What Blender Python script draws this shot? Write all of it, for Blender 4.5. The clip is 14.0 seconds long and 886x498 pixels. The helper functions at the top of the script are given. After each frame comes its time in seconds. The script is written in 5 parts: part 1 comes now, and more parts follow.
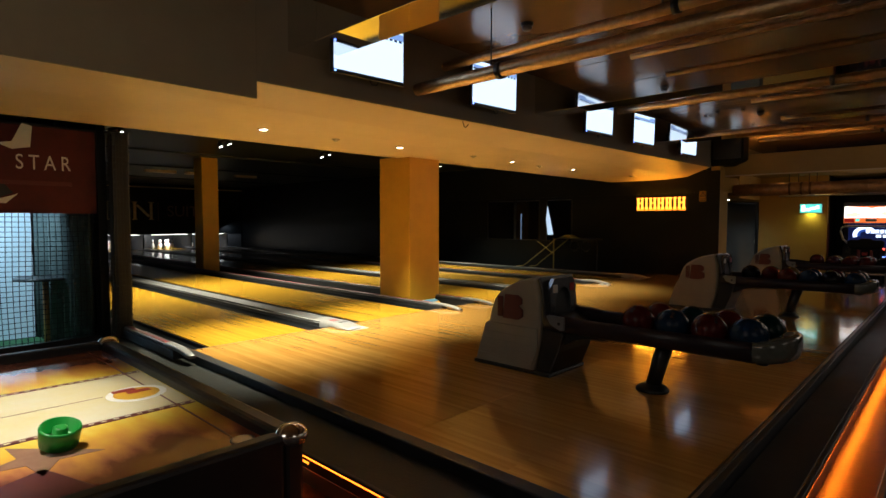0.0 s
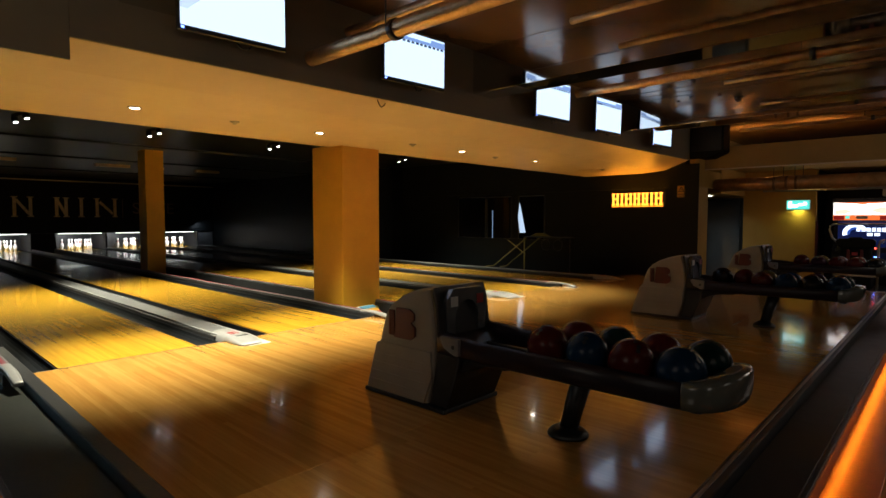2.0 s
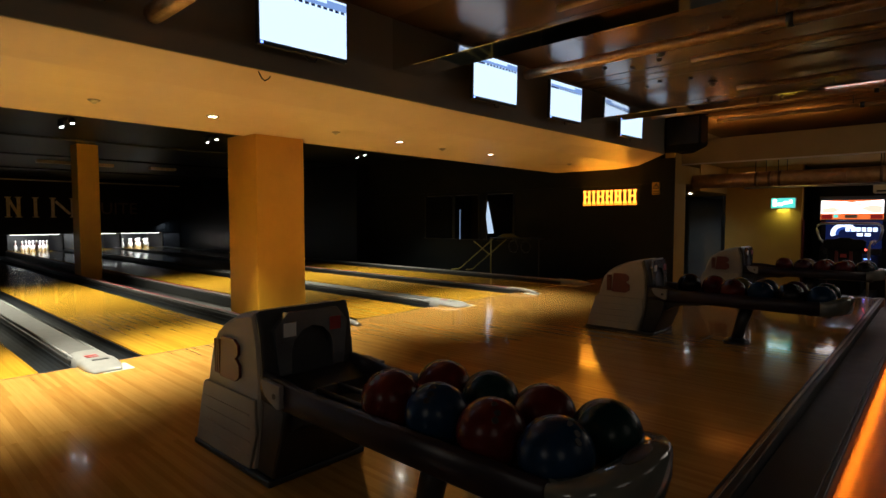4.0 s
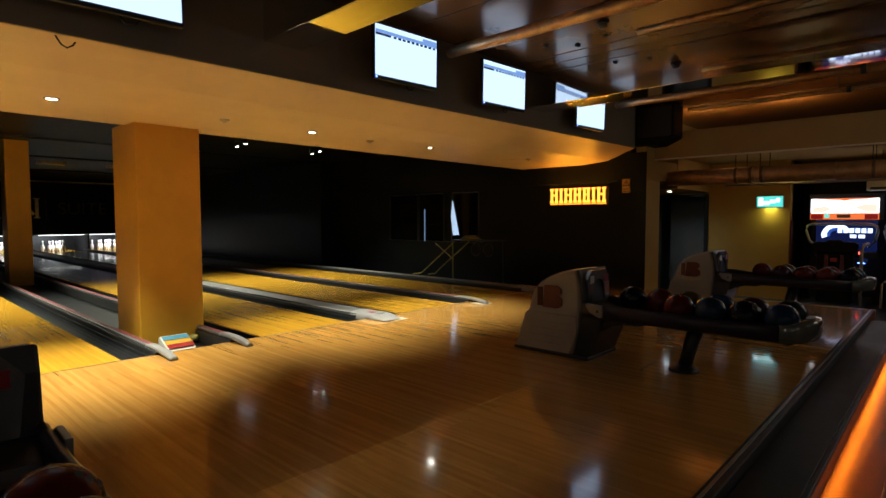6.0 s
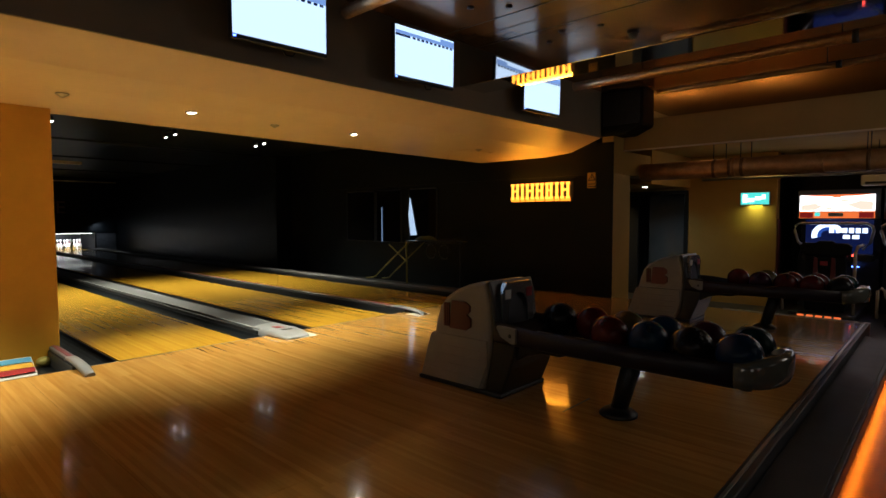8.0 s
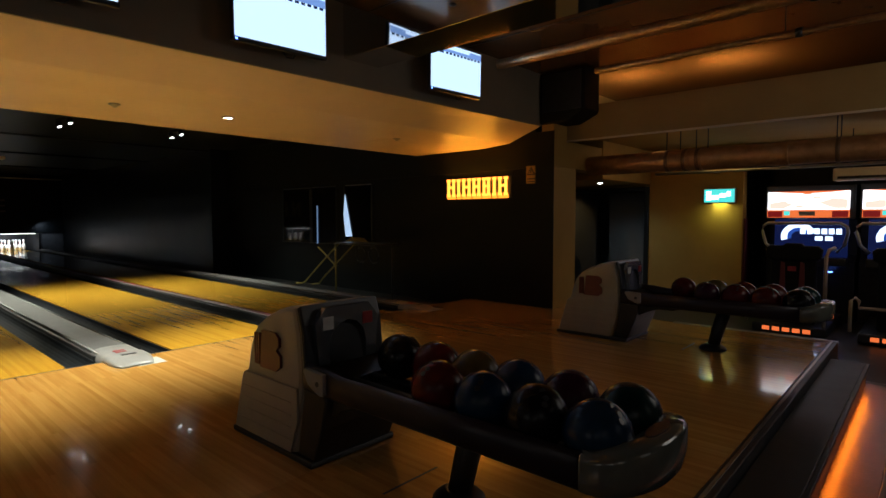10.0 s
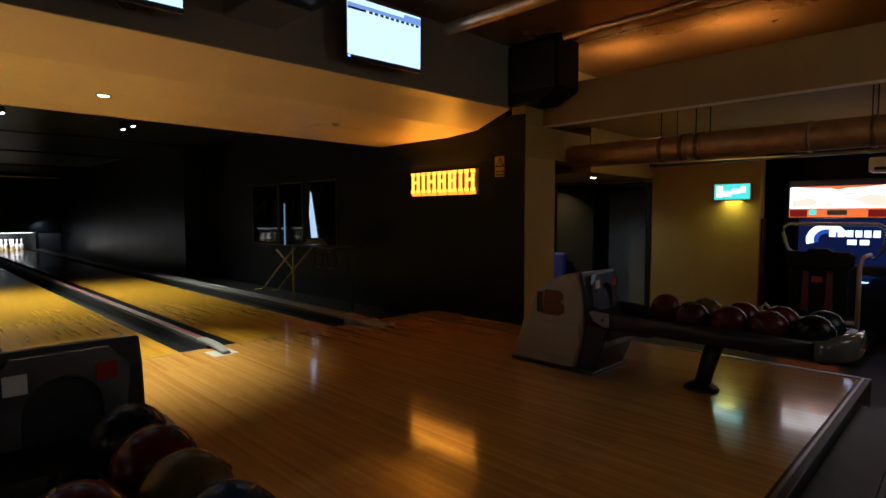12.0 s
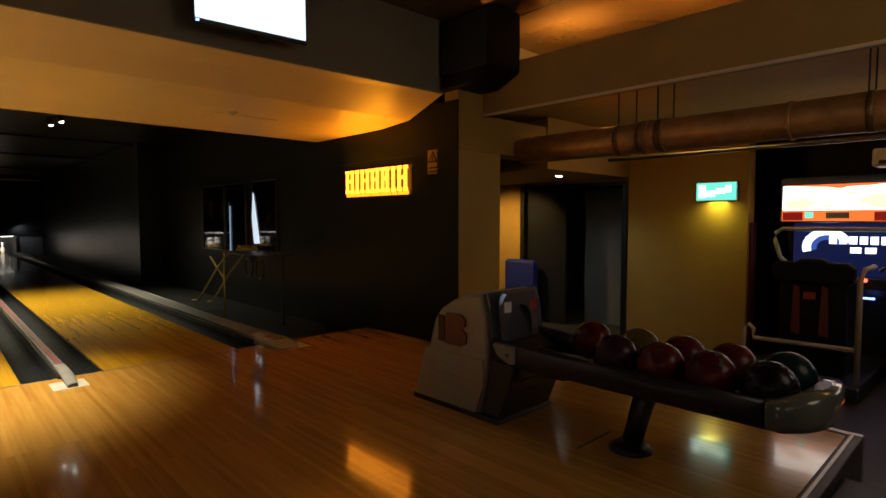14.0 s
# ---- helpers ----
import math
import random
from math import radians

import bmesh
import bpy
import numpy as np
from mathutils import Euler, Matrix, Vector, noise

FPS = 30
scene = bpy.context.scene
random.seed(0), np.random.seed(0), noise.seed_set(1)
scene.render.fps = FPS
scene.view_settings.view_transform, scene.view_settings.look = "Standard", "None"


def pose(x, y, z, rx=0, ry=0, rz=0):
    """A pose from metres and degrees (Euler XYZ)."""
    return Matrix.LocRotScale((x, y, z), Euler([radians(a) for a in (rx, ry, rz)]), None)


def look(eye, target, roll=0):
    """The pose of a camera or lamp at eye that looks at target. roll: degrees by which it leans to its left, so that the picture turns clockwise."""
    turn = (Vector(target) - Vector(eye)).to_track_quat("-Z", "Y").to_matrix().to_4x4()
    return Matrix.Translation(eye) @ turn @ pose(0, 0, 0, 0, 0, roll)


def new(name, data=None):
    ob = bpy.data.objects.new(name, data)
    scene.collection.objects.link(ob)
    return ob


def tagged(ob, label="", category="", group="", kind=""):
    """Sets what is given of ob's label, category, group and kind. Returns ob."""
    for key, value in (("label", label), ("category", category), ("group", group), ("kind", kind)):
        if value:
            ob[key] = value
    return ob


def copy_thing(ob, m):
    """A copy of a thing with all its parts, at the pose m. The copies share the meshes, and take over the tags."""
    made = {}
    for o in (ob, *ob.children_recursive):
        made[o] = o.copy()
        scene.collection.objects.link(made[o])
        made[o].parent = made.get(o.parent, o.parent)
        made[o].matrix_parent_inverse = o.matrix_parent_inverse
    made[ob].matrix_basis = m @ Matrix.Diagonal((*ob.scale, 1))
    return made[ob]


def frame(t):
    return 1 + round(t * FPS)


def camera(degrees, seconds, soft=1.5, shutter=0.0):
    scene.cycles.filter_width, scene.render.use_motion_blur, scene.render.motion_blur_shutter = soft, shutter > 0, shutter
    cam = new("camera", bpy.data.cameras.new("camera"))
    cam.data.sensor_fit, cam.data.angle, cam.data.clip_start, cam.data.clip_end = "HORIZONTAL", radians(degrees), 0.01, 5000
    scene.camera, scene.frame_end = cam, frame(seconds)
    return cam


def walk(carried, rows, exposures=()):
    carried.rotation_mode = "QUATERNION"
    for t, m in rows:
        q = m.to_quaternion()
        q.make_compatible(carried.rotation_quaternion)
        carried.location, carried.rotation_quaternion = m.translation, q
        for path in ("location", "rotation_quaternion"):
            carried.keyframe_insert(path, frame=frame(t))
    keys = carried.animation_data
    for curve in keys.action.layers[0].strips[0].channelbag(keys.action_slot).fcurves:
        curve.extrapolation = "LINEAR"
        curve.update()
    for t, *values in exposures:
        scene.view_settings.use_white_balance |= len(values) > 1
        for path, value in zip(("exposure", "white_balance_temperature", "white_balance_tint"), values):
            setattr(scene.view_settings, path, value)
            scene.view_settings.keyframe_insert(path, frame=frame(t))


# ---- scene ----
cam = camera(77.9, 14.0)
METRES, EYE, TILT, LEAN, TURN = 8.682, 1.502, -0.8755, -0.306, 43.4326
ROWS = [
    (0.0, 0.0, 0.0, 0.0, -0.01, -2.06, 0.22),
    (0.5, 0.023, 0.0211, -0.0008, -0.05, -2.05, 0.19),
    (1.0, 0.0486, 0.0468, -0.0009, -0.15, -2.1, 0.14),
    (1.5, 0.0688, 0.0719, -0.0005, -0.25, -2.2, 0.16),
    (2.0, 0.0878, 0.0993, -0.0008, -0.33, -2.27, 0.21),
    (2.5, 0.1056, 0.1243, -0.0022, -0.35, -2.25, 0.27),
    (3.0, 0.1264, 0.152, -0.002, -0.55, -2.27, 0.29),
    (3.5, 0.1466, 0.1774, -0.0019, -0.98, -2.22, 0.29),
    (6.0, 0.2761, 0.2993, 0.0022, -0.43, -2.28, 0.38),
    (6.5, 0.2977, 0.3267, 0.001, -0.5, -2.25, 0.4),
    (7.0, 0.3216, 0.3562, 0.0018, -0.52, -2.34, 0.37),
    (7.5, 0.344, 0.3824, 0.0031, -0.45, -2.46, 0.32),
    (8.0, 0.3692, 0.4112, 0.0025, -0.59, -2.38, 0.38),
    (8.5, 0.3961, 0.4373, 0.0026, -0.98, -2.38, 0.37),
    (9.0, 0.4261, 0.4643, 0.004, -1.53, -2.49, 0.41),
    (11.5, 0.5477, 0.6068, 0.0044, -0.09, -2.56, 0.32),
    (12.0, 0.5724, 0.6372, 0.0054, 1.43, -2.55, 0.31),
    (12.5, 0.5942, 0.6651, 0.005, 2.25, -2.4, 0.36),
    (13.0, 0.6151, 0.6912, 0.0055, 2.32, -2.27, 0.29),
    (13.5, 0.6411, 0.7148, 0.0063, 2.63, -2.22, 0.28),
    (14.0, 0.6686, 0.7396, 0.0073, 3.1, -2.24, 0.31),
]
walk(cam, [(t, pose(0, 0, EYE, TILT, LEAN, TURN) @ pose(METRES * x, METRES * y, METRES * z, 90 + pitch, roll, yaw)) for t, x, y, z, yaw, pitch, roll in ROWS],
     [(0.0, 0.20, 5800, 9), (3.5, 0.06, 5750, 9), (6.0, 0.04, 5550, 9), (9.0, -0.06, 5450, 9), (11.5, -0.02, 5300, 9), (12.3, 0.02, 5450, 9), (13.2, 0.14, 6150, 10), (14.0, 0.28, 6500, 10)])

# ---- light ----
world = bpy.data.worlds.new("world")
scene.world = world
world.use_nodes = True
world.node_tree.nodes["Background"].inputs[0].default_value = (0.02, 0.022, 0.03, 1)
world.node_tree.nodes["Background"].inputs[1].default_value = 0.05

FLOOR = 0.34          # approach and lanes above the concourse
FOUL = -4.985          # foul line
EDGE = -0.80          # approach edge beside the concourse
NEAR, FAR = 2.0, 12.1
SOFFIT = 2.41
CEIL = 3.25
WALL_TV = -3.81


def lamp(name, kind, place, energy, color, target=None, size=0.05, angle=60, blend=0.6):
    data = bpy.data.lights.new(name, kind)
    data.energy, data.color = energy, color
    if kind == "SPOT":
        data.spot_size, data.spot_blend, data.shadow_soft_size = radians(angle), blend, size
    elif kind == "AREA":
        data.size = size
    else:
        data.shadow_soft_size = size
    ob = new(name, data)
    ob.matrix_world = look(place, target or (place[0], place[1] + 0.001, place[2] - 1))
    return ob


# recessed lamps in the soffit over the foul line, track spots over the lanes
DOWNLIGHTS = [(-5.08, 2.77), (-5.08, 4.59), (-5.03, 6.86), (-5.0, 8.61)]
for i, (x, y) in enumerate(DOWNLIGHTS):
    lamp("downlight_lamp", "SPOT", (x, y, SOFFIT - 0.03), [700, 660, 440, 430][i], (1.0, 0.88, 0.58), (x + 0.16, y, FLOOR), 0.04, 81, 0.95)
TRACKS = [(-9.75, 2.77), (-9.8, 4.55), (-9.85, 6.75), (-9.83, 8.48), (-9.77, 10.07)]
for i, (x, y) in enumerate(TRACKS):
    lamp("track_lamp", "SPOT", (x, y, 2.83), [760, 740, 600, 480, 440][i], (1.0, 0.88, 0.57), (x + 0.5, y, FLOOR), 0.05, 108, 1.0)

# dim warm fill lights, added unseen over the concourse, behind the way the camera looks
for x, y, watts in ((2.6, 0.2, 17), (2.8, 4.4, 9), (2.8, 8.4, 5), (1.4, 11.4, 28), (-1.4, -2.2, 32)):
    lamp("concourse_fill", "POINT", (x, y, 2.5), watts, (1.0, 0.84, 0.64), size=0.7)
# glow of the lit sign, thrown up to the soffit
strip = lamp("sign_lamp", "AREA", (-4.83, 12.06, 2.03), 8, (1.0, 0.34, 0.01), (-4.83, 11.7, 2.45), 0.02)
strip.data.shape, strip.data.size, strip.data.size_y = "RECTANGLE", 1.1, 0.02
# hidden orange lights, added on top of the dropped ceiling to warm the ceiling
for x in (-3.0, -1.9):
    lamp("ceiling_fill", "AREA", (x, 12.93, 2.9), 13.0, (1.0, 0.5, 0.1), (x, 13.2, 3.4), 0.5)
# unseen area lights, added to brighten the walls at the far end
lamp("lobby_fill", "AREA", (-2.6, 13.2, 2.42), 2.2, (1.0, 0.52, 0.12), (-2.8, 14.3, 0), 0.4)
lamp("lobby_fill", "AREA", (-0.4, 13.6, 2.42), 2.2, (1.0, 0.50, 0.13), (-0.6, 13.2, 0), 0.4)

# ---- materials ----
def material(name, color, rough=0.6, metal=0.0, color2=None, scale=6.0, bump=0.0, bump_scale=60.0, coat=0.0,
             rough2=None, stretch=(1, 1, 1), glow=0.0, glow_color=None, shine=0.5):
    m = bpy.data.materials.new(name)
    m.use_nodes = True
    nt = m.node_tree
    b = nt.nodes["Principled BSDF"]
    b.inputs["Base Color"].default_value = (*color, 1)
    b.inputs["Roughness"].default_value = rough
    b.inputs["Metallic"].default_value = metal
    b.inputs["Specular IOR Level"].default_value = shine
    b.inputs["Coat Weight"].default_value = coat
    b.inputs["Coat Roughness"].default_value = 0.08
    co = nt.nodes.new("ShaderNodeTexCoord")
    mp = nt.nodes.new("ShaderNodeMapping")
    mp.inputs["Scale"].default_value = stretch
    nt.links.new(co.outputs["Object"], mp.inputs["Vector"])
    if color2:
        n = nt.nodes.new("ShaderNodeTexNoise")
        n.inputs["Scale"].default_value, n.inputs["Detail"].default_value = scale, 6
        n.inputs["Roughness"].default_value = 0.65
        nt.links.new(mp.outputs["Vector"], n.inputs["Vector"])
        r = nt.nodes.new("ShaderNodeValToRGB")
        r.color_ramp.elements[0].position, r.color_ramp.elements[1].position = 0.32, 0.68
        r.color_ramp.elements[0].color, r.color_ramp.elements[1].color = (*color, 1), (*color2, 1)
        nt.links.new(n.outputs["Fac"], r.inputs["Fac"])
        nt.links.new(r.outputs["Color"], b.inputs["Base Color"])
        if rough2 is not None:
            k = nt.nodes.new("ShaderNodeMapRange")
            k.inputs["To Min"].default_value, k.inputs["To Max"].default_value = rough, rough2
            nt.links.new(n.outputs["Fac"], k.inputs["Value"])
            nt.links.new(k.outputs["Result"], b.inputs["Roughness"])
    if bump:
        n2 = nt.nodes.new("ShaderNodeTexNoise")
        n2.inputs["Scale"].default_value, n2.inputs["Detail"].default_value = bump_scale, 4
        nt.links.new(mp.outputs["Vector"], n2.inputs["Vector"])
        bp = nt.nodes.new("ShaderNodeBump")
        bp.inputs["Strength"].default_value, bp.inputs["Distance"].default_value = bump, 0.01
        nt.links.new(n2.outputs["Fac"], bp.inputs["Height"])
        nt.links.new(bp.outputs["Normal"], b.inputs["Normal"])
    if glow:
        b.inputs["Emission Color"].default_value = (*(glow_color or color), 1)
        b.inputs["Emission Strength"].default_value = glow
    return m


def boards(name, dark, light, rough, board=0.027, length=1.5, coat=0.35):
    """Narrow boards along x: tone by board, fine grain, worn gloss."""
    m = material(name, light, rough, coat=coat)
    nt = m.node_tree
    b = nt.nodes["Principled BSDF"]
    b.inputs["Coat Roughness"].default_value = 0.05
    co = nt.nodes.new("ShaderNodeTexCoord")
    br = nt.nodes.new("ShaderNodeTexBrick")
    br.inputs["Scale"].default_value = 1.0
    br.inputs["Brick Width"].default_value, br.inputs["Row Height"].default_value = length, board
    br.inputs["Mortar Size"].default_value = 0.0007
    br.inputs["Color1"].default_value, br.inputs["Color2"].default_value = (0, 0, 0, 1), (1, 1, 1, 1)
    br.inputs["Mortar"].default_value = (0.30, 0.30, 0.30, 1)
    br.offset = 0.37
    nt.links.new(co.outputs["Object"], br.inputs["Vector"])
    mp = nt.nodes.new("ShaderNodeMapping")
    mp.inputs["Scale"].default_value = (1.2, 22, 1)
    nt.links.new(co.outputs["Object"], mp.inputs["Vector"])
    gr = nt.nodes.new("ShaderNodeTexNoise")
    gr.inputs["Scale"].default_value, gr.inputs["Detail"].default_value = 2.2, 7
    nt.links.new(mp.outputs["Vector"], gr.inputs["Vector"])
    wide = nt.nodes.new("ShaderNodeTexNoise")
    wide.inputs["Scale"].default_value, wide.inputs["Detail"].default_value = 0.9, 3
    nt.links.new(co.outputs["Object"], wide.inputs["Vector"])
    mix = nt.nodes.new("ShaderNodeMix")
    mix.data_type = "FLOAT"
    mix.inputs[0].default_value = 0.62
    nt.links.new(br.outputs["Color"], mix.inputs[2])
    nt.links.new(gr.outputs["Fac"], mix.inputs[3])
    r = nt.nodes.new("ShaderNodeValToRGB")
    r.color_ramp.elements[0].position, r.color_ramp.elements[1].position = 0.2, 0.75
    r.color_ramp.elements[0].color, r.color_ramp.elements[1].color = (*dark, 1), (*light, 1)
    nt.links.new(mix.outputs[0], r.inputs["Fac"])
    nt.links.new(r.outputs["Color"], b.inputs["Base Color"])
    k = nt.nodes.new("ShaderNodeMapRange")
    k.inputs["To Min"].default_value, k.inputs["To Max"].default_value = rough - 0.04, rough + 0.12
    nt.links.new(wide.outputs["Fac"], k.inputs["Value"])
    nt.links.new(k.outputs["Result"], b.inputs["Roughness"])
    bp = nt.nodes.new("ShaderNodeBump")
    bp.inputs["Strength"].default_value, bp.inputs["Distance"].default_value = 0.025, 0.004
    nt.links.new(gr.outputs["Fac"], bp.inputs["Height"])
    nt.links.new(bp.outputs["Normal"], b.inputs["Normal"])
    return m


M_APPROACH = boards("approach_wood", (0.40, 0.199, 0.036), (0.572, 0.316, 0.071), 0.10, coat=0.5)
M_LANE = boards("lane_wood", (0.43, 0.222, 0.011), (0.60, 0.338, 0.023), 0.17)
M_BLACK_WALL = material("black_wall_paint", (0.0055, 0.0068, 0.008), 0.4, color2=(0.0085, 0.0100, 0.0115), shine=0.18, scale=1.4, bump=0.08, bump_scale=35)
M_BLACK = material("black_plastic", (0.013, 0.0145, 0.017), 0.36, color2=(0.020, 0.0215, 0.024), scale=9, bump=0.05)
M_RED_PAD = material("dark_red_vinyl", (0.10, 0.010, 0.008), 0.5, color2=(0.07, 0.007, 0.006), scale=7, bump=0.05)
M_SPEAKER = material("black_speaker_felt", (0.006, 0.007, 0.008), 0.8, color2=(0.009, 0.010, 0.011), scale=40, bump=0.2, shine=0.15)
M_RUBBER = material("black_rubber_trim", (0.010, 0.010, 0.012), 0.42, color2=(0.018, 0.018, 0.02), scale=14, bump=0.12)
M_LEDGE = material("dark_ledge_laminate", (0.012, 0.0135, 0.012), 0.34, color2=(0.020, 0.0215, 0.018), shine=0.3, scale=5, rough2=0.55, bump=0.15, bump_scale=90)
M_GUTTER = material("charcoal_gutter_plastic", (0.011, 0.0125, 0.0155), 0.75, color2=(0.016, 0.0175, 0.021), scale=7, bump=0.04, shine=0.06)
M_CAP = material("grey_divider_cap", (0.15, 0.15, 0.155), 0.42, color2=(0.11, 0.11, 0.115), scale=8, bump=0.05)
M_CAP_DARK = material("dark_divider_rail", (0.025, 0.025, 0.027), 0.42, color2=(0.035, 0.035, 0.037), scale=5, shine=0.3)
M_RED = material("red_plastic", (0.35, 0.03, 0.03), 0.4, color2=(0.28, 0.025, 0.025), scale=9)
M_GLOSS_WALL = material("glossy_black_panel", (0.0035, 0.0042, 0.005), 0.3, color2=(0.005, 0.006, 0.007), scale=2, rough2=0.42, shine=0.35)
M_BEAM = material("brown_beam_paint", (0.36, 0.235, 0.085), 0.7, color2=(0.31, 0.20, 0.07), shine=0.15, scale=1.6, bump=0.05, bump_scale=40)
M_WORN = material("worn_floor_label", (0.46, 0.45, 0.42), 0.6, color2=(0.34, 0.33, 0.30), scale=25)
M_MARK_WOOD = material("dark_inlaid_wood", (0.06, 0.03, 0.012), 0.6, color2=(0.045, 0.022, 0.01), scale=30)
M_INLAY = material("dull_red_inlay", (0.22, 0.035, 0.045), 0.4, color2=(0.15, 0.025, 0.035), scale=6)
M_SOFFIT = material("beige_soffit_paint", (0.72, 0.57, 0.36), 0.34, color2=(0.65, 0.51, 0.32), scale=1.2, rough2=0.46, bump=0.05, bump_scale=30)
M_TVWALL = material("taupe_wall_paint", (0.275, 0.235, 0.165), 0.55, color2=(0.235, 0.20, 0.14), scale=1.8, bump=0.06, bump_scale=40)
M_COLUMN = material("ochre_column_paint", (0.60, 0.325, 0.012), 0.5, color2=(0.53, 0.28, 0.010), scale=2.4, bump=0.07, bump_scale=30)
M_CEIL = material("glossy_brown_ceiling", (0.20, 0.115, 0.05), 0.13, metal=0.35, color2=(0.27, 0.15, 0.06), scale=0.9, rough2=0.30, bump=0.03, bump_scale=3)
M_MIRROR = material("mirror_cladding", (0.72, 0.70, 0.66), 0.05, metal=1.0)
M_FOIL = material("foil_lagging", (0.66, 0.47, 0.27), 0.3, metal=0.9, color2=(0.44, 0.30, 0.16), scale=18, rough2=0.5, bump=0.5, bump_scale=45)
M_COPPER = material("copper_duct", (0.60, 0.34, 0.14), 0.36, metal=0.6, color2=(0.38, 0.20, 0.075), scale=7, rough2=0.6, bump=0.12, bump_scale=26)
M_BLACK_STRAP = material("dark_oily_strap", (0.26, 0.14, 0.055), 0.4, metal=0.45, color2=(0.15, 0.08, 0.035), scale=14, bump=0.1)
M_STEEL = material("steel", (0.45, 0.44, 0.42), 0.32, metal=1.0)
M_CHROME = material("chrome", (0.75, 0.75, 0.76), 0.1, metal=1.0)
M_CREAM = material("cream_moulded_plastic", (0.32, 0.295, 0.245), 0.42, color2=(0.27, 0.25, 0.21), scale=4, bump=0.12, bump_scale=120)
M_NOSE = material("translucent_grey_plastic", (0.13, 0.14, 0.12), 0.12, color2=(0.10, 0.108, 0.095), scale=6, coat=0.4)
M_RACK = material("plum_rack_enamel", (0.016, 0.011, 0.015), 0.34, color2=(0.024, 0.016, 0.022), scale=8, shine=0.35)
M_LOGO = material("dark_red_badge", (0.10, 0.018, 0.018), 0.4, color2=(0.13, 0.022, 0.02), scale=20)
M_SCREEN = material("lit_screen", (0.0, 0.0, 0.0), 0.3, glow=1.25, glow_color=(0.70, 0.83, 1.0))
M_HEADER = material("screen_header", (0.0, 0.0, 0.0), 0.3, glow=0.75, glow_color=(0.30, 0.46, 0.85))
M_MARK = material("screen_mark", (0.0, 0.0, 0.0), 0.3, glow=0.12, glow_color=(0.05, 0.08, 0.28))
M_BLUE_DOT = material("blue_standby_light", (0.0, 0.0, 0.0), 0.3, glow=6, glow_color=(0.15, 0.25, 1.0))
M_AMBER = material("amber_lit_letter", (0.0, 0.0, 0.0), 0.4, glow=2.4, glow_color=(1.0, 0.26, 0.008))
M_AMBER_FACE = material("amber_letter_face", (0.0, 0.0, 0.0), 0.4, glow=3.6, glow_color=(1.0, 0.29, 0.018))
M_LED = material("orange_led_tape", (0.0, 0.0, 0.0), 0.4, glow=48, glow_color=(1.0, 0.19, 0.004))
M_LED_TAPE = material("orange_tape", (0.0, 0.0, 0.0), 0.4, glow=6.0, glow_color=(1.0, 0.085, 0.001))
M_LED_BEAD = material("amber_diode", (0.0, 0.0, 0.0), 0.4, glow=4.0, glow_color=(1.0, 0.22, 0.01))
M_LED_LOOSE = material("orange_led_end", (0.0, 0.0, 0.0), 0.4, glow=2.5, glow_color=(1.0, 0.25, 0.01))
M_TREAD = material("brown_satin_tread", (0.065, 0.032, 0.013), 0.27, color2=(0.05, 0.025, 0.011), scale=6, rough2=0.34, bump=0.08, bump_scale=60)
M_LAMP = material("lamp_lens", (0.0, 0.0, 0.0), 0.3, glow=60.0, glow_color=(1.0, 0.86, 0.6))
M_COOL = material("cool_lamp_lens", (0.0, 0.0, 0.0), 0.3, glow=14.0, glow_color=(1.0, 0.97, 0.82))
M_TUBE = material("white_pit_light", (0.0, 0.0, 0.0), 0.3, glow=3, glow_color=(1.0, 0.95, 0.80))
M_GOLD = material("gold_lettering", (0.92, 0.72, 0.38), 0.42, metal=0.55, color2=(0.66, 0.48, 0.22), scale=12)
M_GOLD_DIM = material("faded_bronze_lettering", (0.16, 0.09, 0.05), 0.5)
M_PIN = material("white_pin_lacquer", (0.82, 0.81, 0.78), 0.22, coat=0.4)
M_WALL_END = material("ochre_end_wall", (0.52, 0.33, 0.085), 0.7, color2=(0.45, 0.28, 0.07), shine=0.15, scale=1.6, bump=0.06, bump_scale=40)
M_DARK_FLOOR = material("dark_concourse_floor", (0.03, 0.029, 0.028), 0.32, color2=(0.055, 0.052, 0.05), scale=9, rough2=0.5, bump=0.1, bump_scale=70)
M_GREEN_GLOW = material("green_exit_panel", (0.0, 0.0, 0.0), 0.4, glow=1.3, glow_color=(0.13, 0.66, 0.50))
M_WHITE_GLOW = material("white_lit_mark", (0.0, 0.0, 0.0), 0.4, glow=2.6, glow_color=(0.85, 1.0, 0.95))
M_PAPER = material("white_paper", (0.75, 0.74, 0.70), 0.6, color2=(0.68, 0.67, 0.63), scale=12)
M_DOOR = material("dark_grey_door", (0.13, 0.14, 0.15), 0.5, color2=(0.16, 0.17, 0.18), scale=3)
M_YELLOW = material("yellow_sign", (0.65, 0.38, 0.03), 0.5)
M_YELLOW_TUBE = material("dull_yellow_tube", (0.30, 0.26, 0.06), 0.4, metal=0.2)
M_END_CAP = material("pale_end_cap", (0.25, 0.25, 0.255), 0.35, color2=(0.20, 0.20, 0.205), scale=9, bump=0.05)
M_RISER = material("brown_riser", (0.26, 0.17, 0.10), 0.5, color2=(0.2, 0.13, 0.08), scale=4, bump=0.05)

